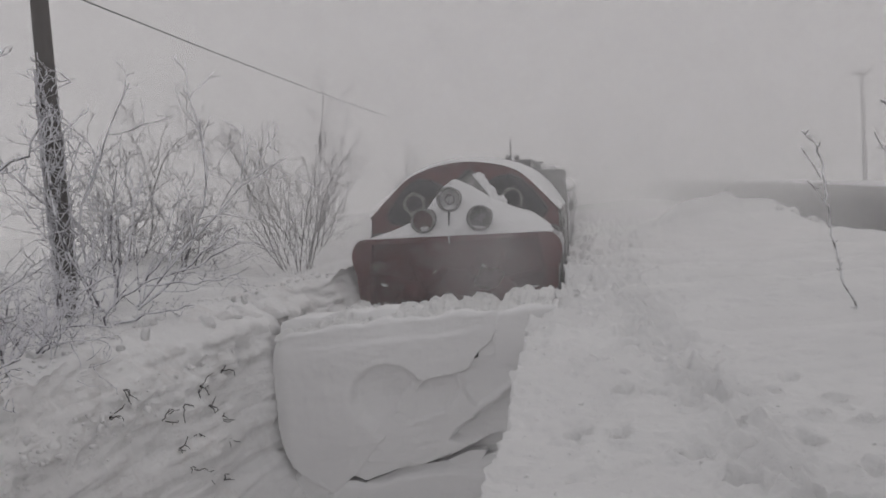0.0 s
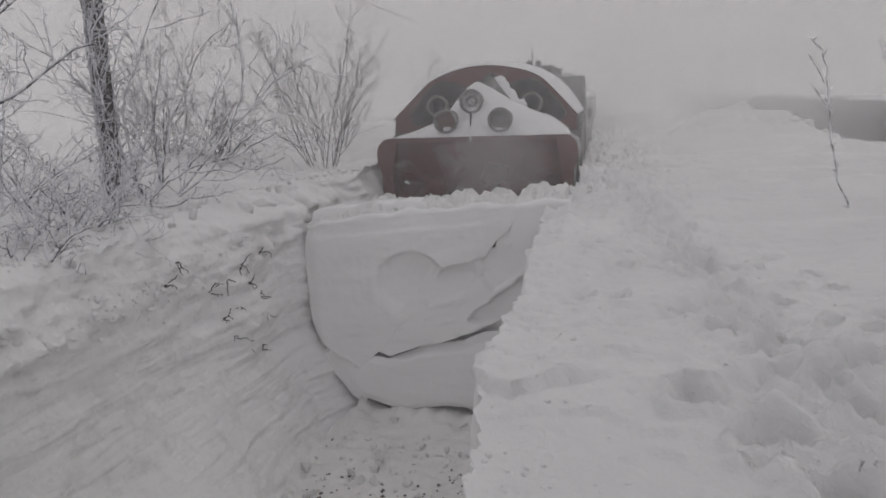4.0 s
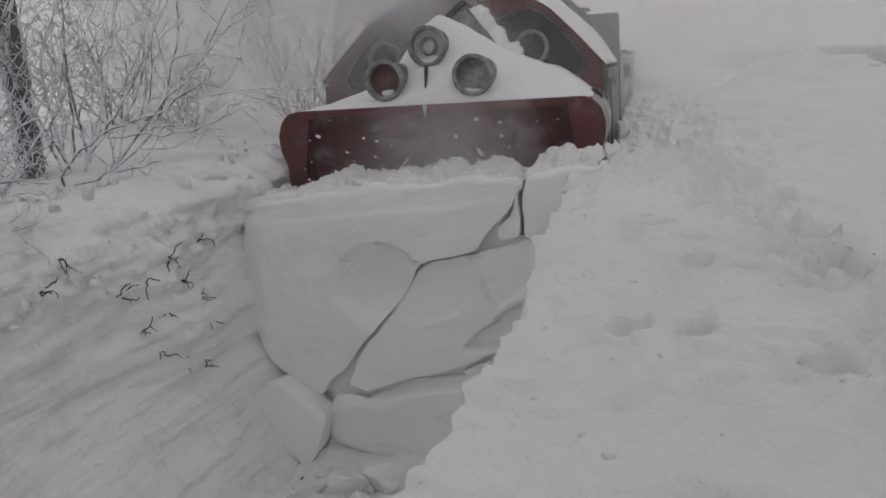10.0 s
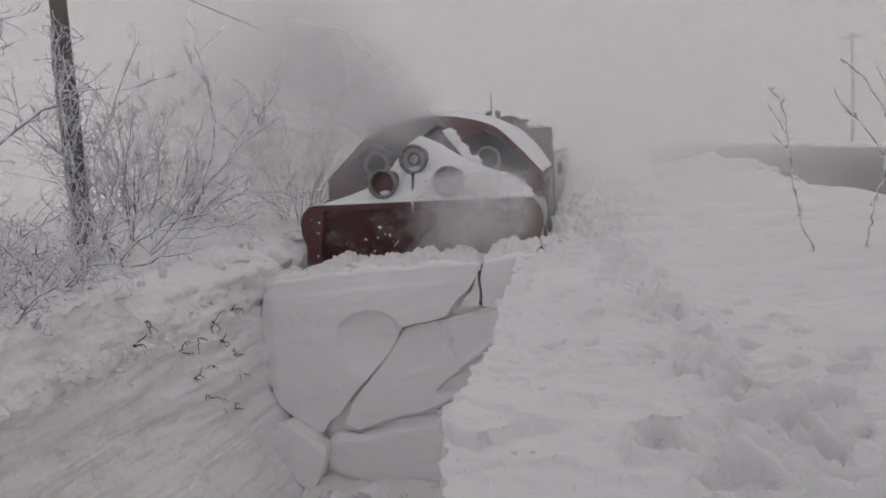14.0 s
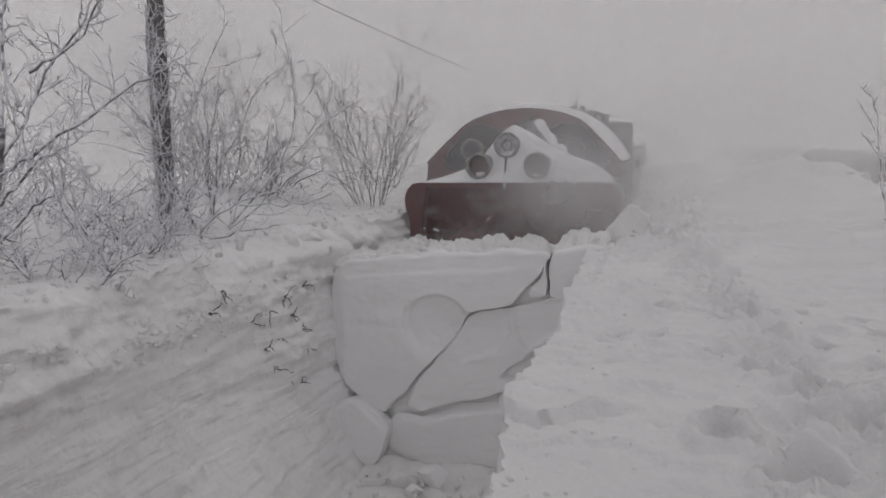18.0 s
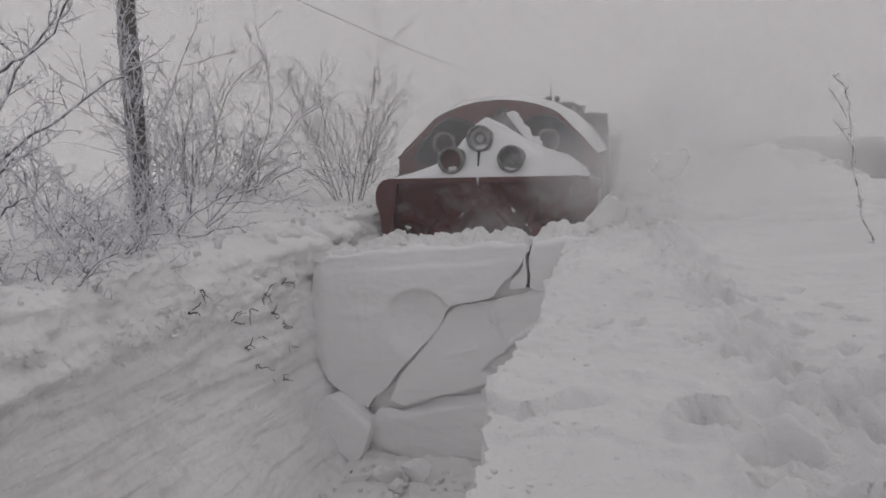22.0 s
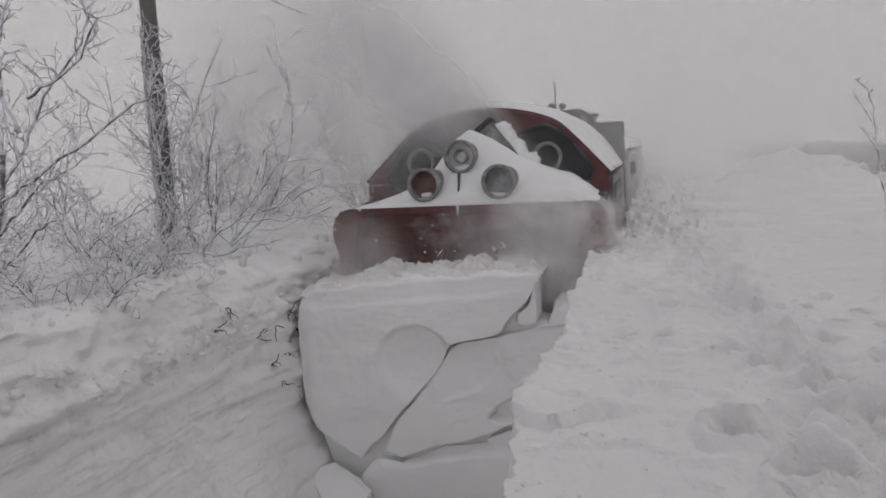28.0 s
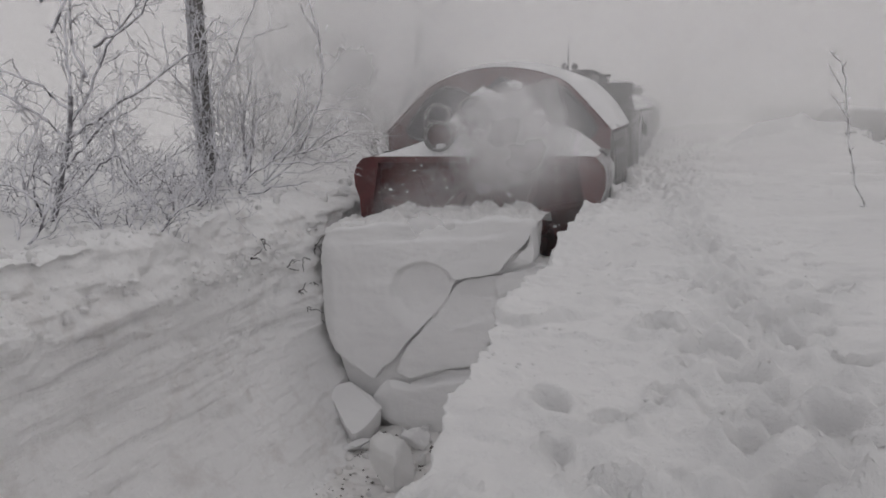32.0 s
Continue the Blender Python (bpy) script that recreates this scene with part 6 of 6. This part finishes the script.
    # the jet slides out of the chute when the plow works, and back into the cutting when it stops
    def jet_pose(t, out):
        x, y = front_at(t)
        return pose(x + 0.15, y + 1.15, 0.55 + 0.55, 0, float(np.interp(t, [0, 21, 22.5, 25.5, 27.5, 32], [-52, -52, -41, -41, -50, -50])), 0) @ pose(0, 0, -3.2 + out)
    outs = [(0, -3), (6.4, -3), (7.2, 3.2), (8, 4.6), (10, 4.4), (12, 4.6), (14.3, 4.4), (15.3, -3), (16.5, -3.5), (21.8, -3.5), (22.8, 4.2), (25, 4.6), (27.5, 4.4), (29, 4.2), (29.8, 1.5), (30.6, -3), (32, -3)]
    walk(jet, [(t, jet_pose(t, o)) for t, o in outs])
    def haze_pose(t, dx, dz):
        x, y = front_at(t)
        return pose(x - 2.2 + dx, y + 0.85, 1.0 + dz, 0, 0, 4)
    walk(jet_haze, [(t, haze_pose(t, dx, dz)) for t, dx, dz in ((0, 0, -3.6), (6.5, 0, -3.6), (8, 0, 0.7), (9.5, -0.2, 0.9), (11, 0.1, 0.7), (12.5, 0, 0.8), (14, -0.2, 0.8), (15.4, 0, 0.2), (17, -1.5, 0.6), (19, -6, 1.5), (21, -3, -3.4), (22.4, 0, -3.2), (24, -0.3, 0.7), (26, 0, 0.8), (28, -0.2, 0.8), (30, -0.3, 0.9), (32, 0.2, 0.9))])
    spots = [
        ((0, 0.6, -0.45), (3, 0.4, -0.4), (6, 0.7, -0.45), (7.2, 1.4, -0.1), (8, 1.5, 0.1), (9, 0.5, -0.5), (12, 0.2, -0.5), (13.6, 0.8, -0.6), (14.2, 0.9, 0.2), (14.6, 0.7, 0.5), (17, 0.3, 0.0), (19, 1.5, 0.0), (21, 1.7, 0.0), (23, 1.0, -0.1), (24, 0.8, 0.3), (25, 0.9, 0.1), (27.5, 0.6, -0.5), (29, 0.9, 0.0), (29.6, 0.95, 0.3), (31, 0.9, 0.25), (32, 0.55, 0.35)),
        ((0, 0.2, -1.9), (7, 0.8, -1.6), (7.6, 1.4, 0.1), (8.3, 2.2, 0.6), (9.5, 2.6, -1.9), (13.8, 0.9, -1.5), (14.5, 0.6, 0.1), (15.4, 0.6, -0.4), (17.2, 1.0, -0.5), (18.2, 1.4, -0.3), (20, 2.1, 0.2), (22, 2.4, 0.2), (23.5, 1.7, 0.2), (25, 1.6, 0.2), (26.5, 2.6, -1.0), (28.8, 1.0, -1.4), (29.8, 0.9, 0.0), (31, 0.7, 0.1), (32, 0.8, 0.1)),
        ((0, 2.8, -2.6), (14, 1.6, -2.4), (15.5, 1.2, -0.2), (16.5, 0.2, 0.2), (17.2, 0.2, 0.1), (18.6, 1.9, 0.1), (20, 2.4, 0.1), (22, 2.7, 0.1), (23.5, 2.3, 0.3), (25, 2.3, 0.3), (27, 3.6, -2.2), (28.6, 0.8, -2.4), (29.8, 0.9, 0.6), (31, 1.1, 0.5), (32, 0.8, 0.55)),
        ((0, 0.9, -1.5), (4, 0.9, -1.5), (6, 0.3, -1.2), (9, -0.3, -1.0), (13, -0.7, -1.3), (16.6, -1.1, -0.9), (18, -0.2, -1.0), (22, 0.4, -0.8), (24.5, 0.3, -0.1), (25.2, 0.7, -0.2), (27.8, -0.9, -0.5), (29, -0.6, -0.5), (32, -0.2, -0.6)),
        ((0, 4.2, -3.0), (14, 3.6, -3.0), (16, 3.4, -0.6), (19, 3.3, 0.1), (22, 3.6, 0.1), (24, 3.4, 0.4), (25.5, 3.6, 0.2), (27.2, 5.0, -3.0), (32, 5.0, -3.0)),
    ]
    for k, (veil, rows) in enumerate(zip(veils, spots)):
        path = []
        for t, dx, dz in rows:
            x, y = front_at(t)
            path.append((t, pose(x + dx, y - 0.62 - 0.1 * k + (0.7 if k == 4 else 0.0), 0.55 + dz, 0, 25 * math.sin(t * 1.3 + k), 0)))
        walk(veil, path)
    puff_rows = []
    for t, dx, dz in ((0, 0.9, -1.9), (13.3, 0.9, -1.6), (13.9, 0.78, -0.35), (14.3, 0.7, 0.05), (14.8, 0.6, 0.3), (15.6, 0.7, -1.4), (22.6, 1.2, -1.6), (23.5, 1.0, -0.3), (24.2, 0.75, 0.05), (25.0, 0.85, -0.05), (25.8, 1.1, -0.9), (27.4, 1.1, -0.75), (28.2, 1.05, -0.4), (29.2, 0.95, -0.3), (30.0, 0.8, 0.1), (31.0, 0.95, 0.1), (32.0, 0.6, 0.2)):
        x, y = front_at(t)
        puff_rows.append((t, pose(x + dx, y - 0.5, 0.55 + dz, 0, 30 * math.sin(t * 0.9), 0)))
    walk(puff, puff_rows)
    # flung bits: each rises from behind the crust and falls back, again and again
    r = random.Random(9)
    for ob in flakes:
        rows, t = [], 0.0
        dx = r.uniform(-1.2, 1.25)
        while t < 31.4:
            x, y = front_at(t)
            busy = 7 < t < 14.3 or t > 22.5
            peak = r.uniform(-0.45, 0.15) if busy else r.uniform(-1.2, -0.5)
            low = (t, pose(x + dx, y - 0.12, 0.55 - 0.9, 40 * r.random(), 40 * r.random(), 0))
            high = (min(31.8, t + 0.35), pose(x + dx + r.uniform(-0.2, 0.2), y - 0.25, 0.55 + peak, 40 * r.random(), 40 * r.random(), 0))
            rows += [low, high] if high[0] > t else [low]
            t += r.uniform(0.75, 1.5)
            dx = max(-1.3, min(1.3, dx + r.uniform(-0.4, 0.4)))
        x, y = front_at(32)
        rows.append((32.0, pose(x + dx, y - 0.3, 0.55 + r.uniform(-0.8, 0.1))))
        walk(ob, rows)


motions()
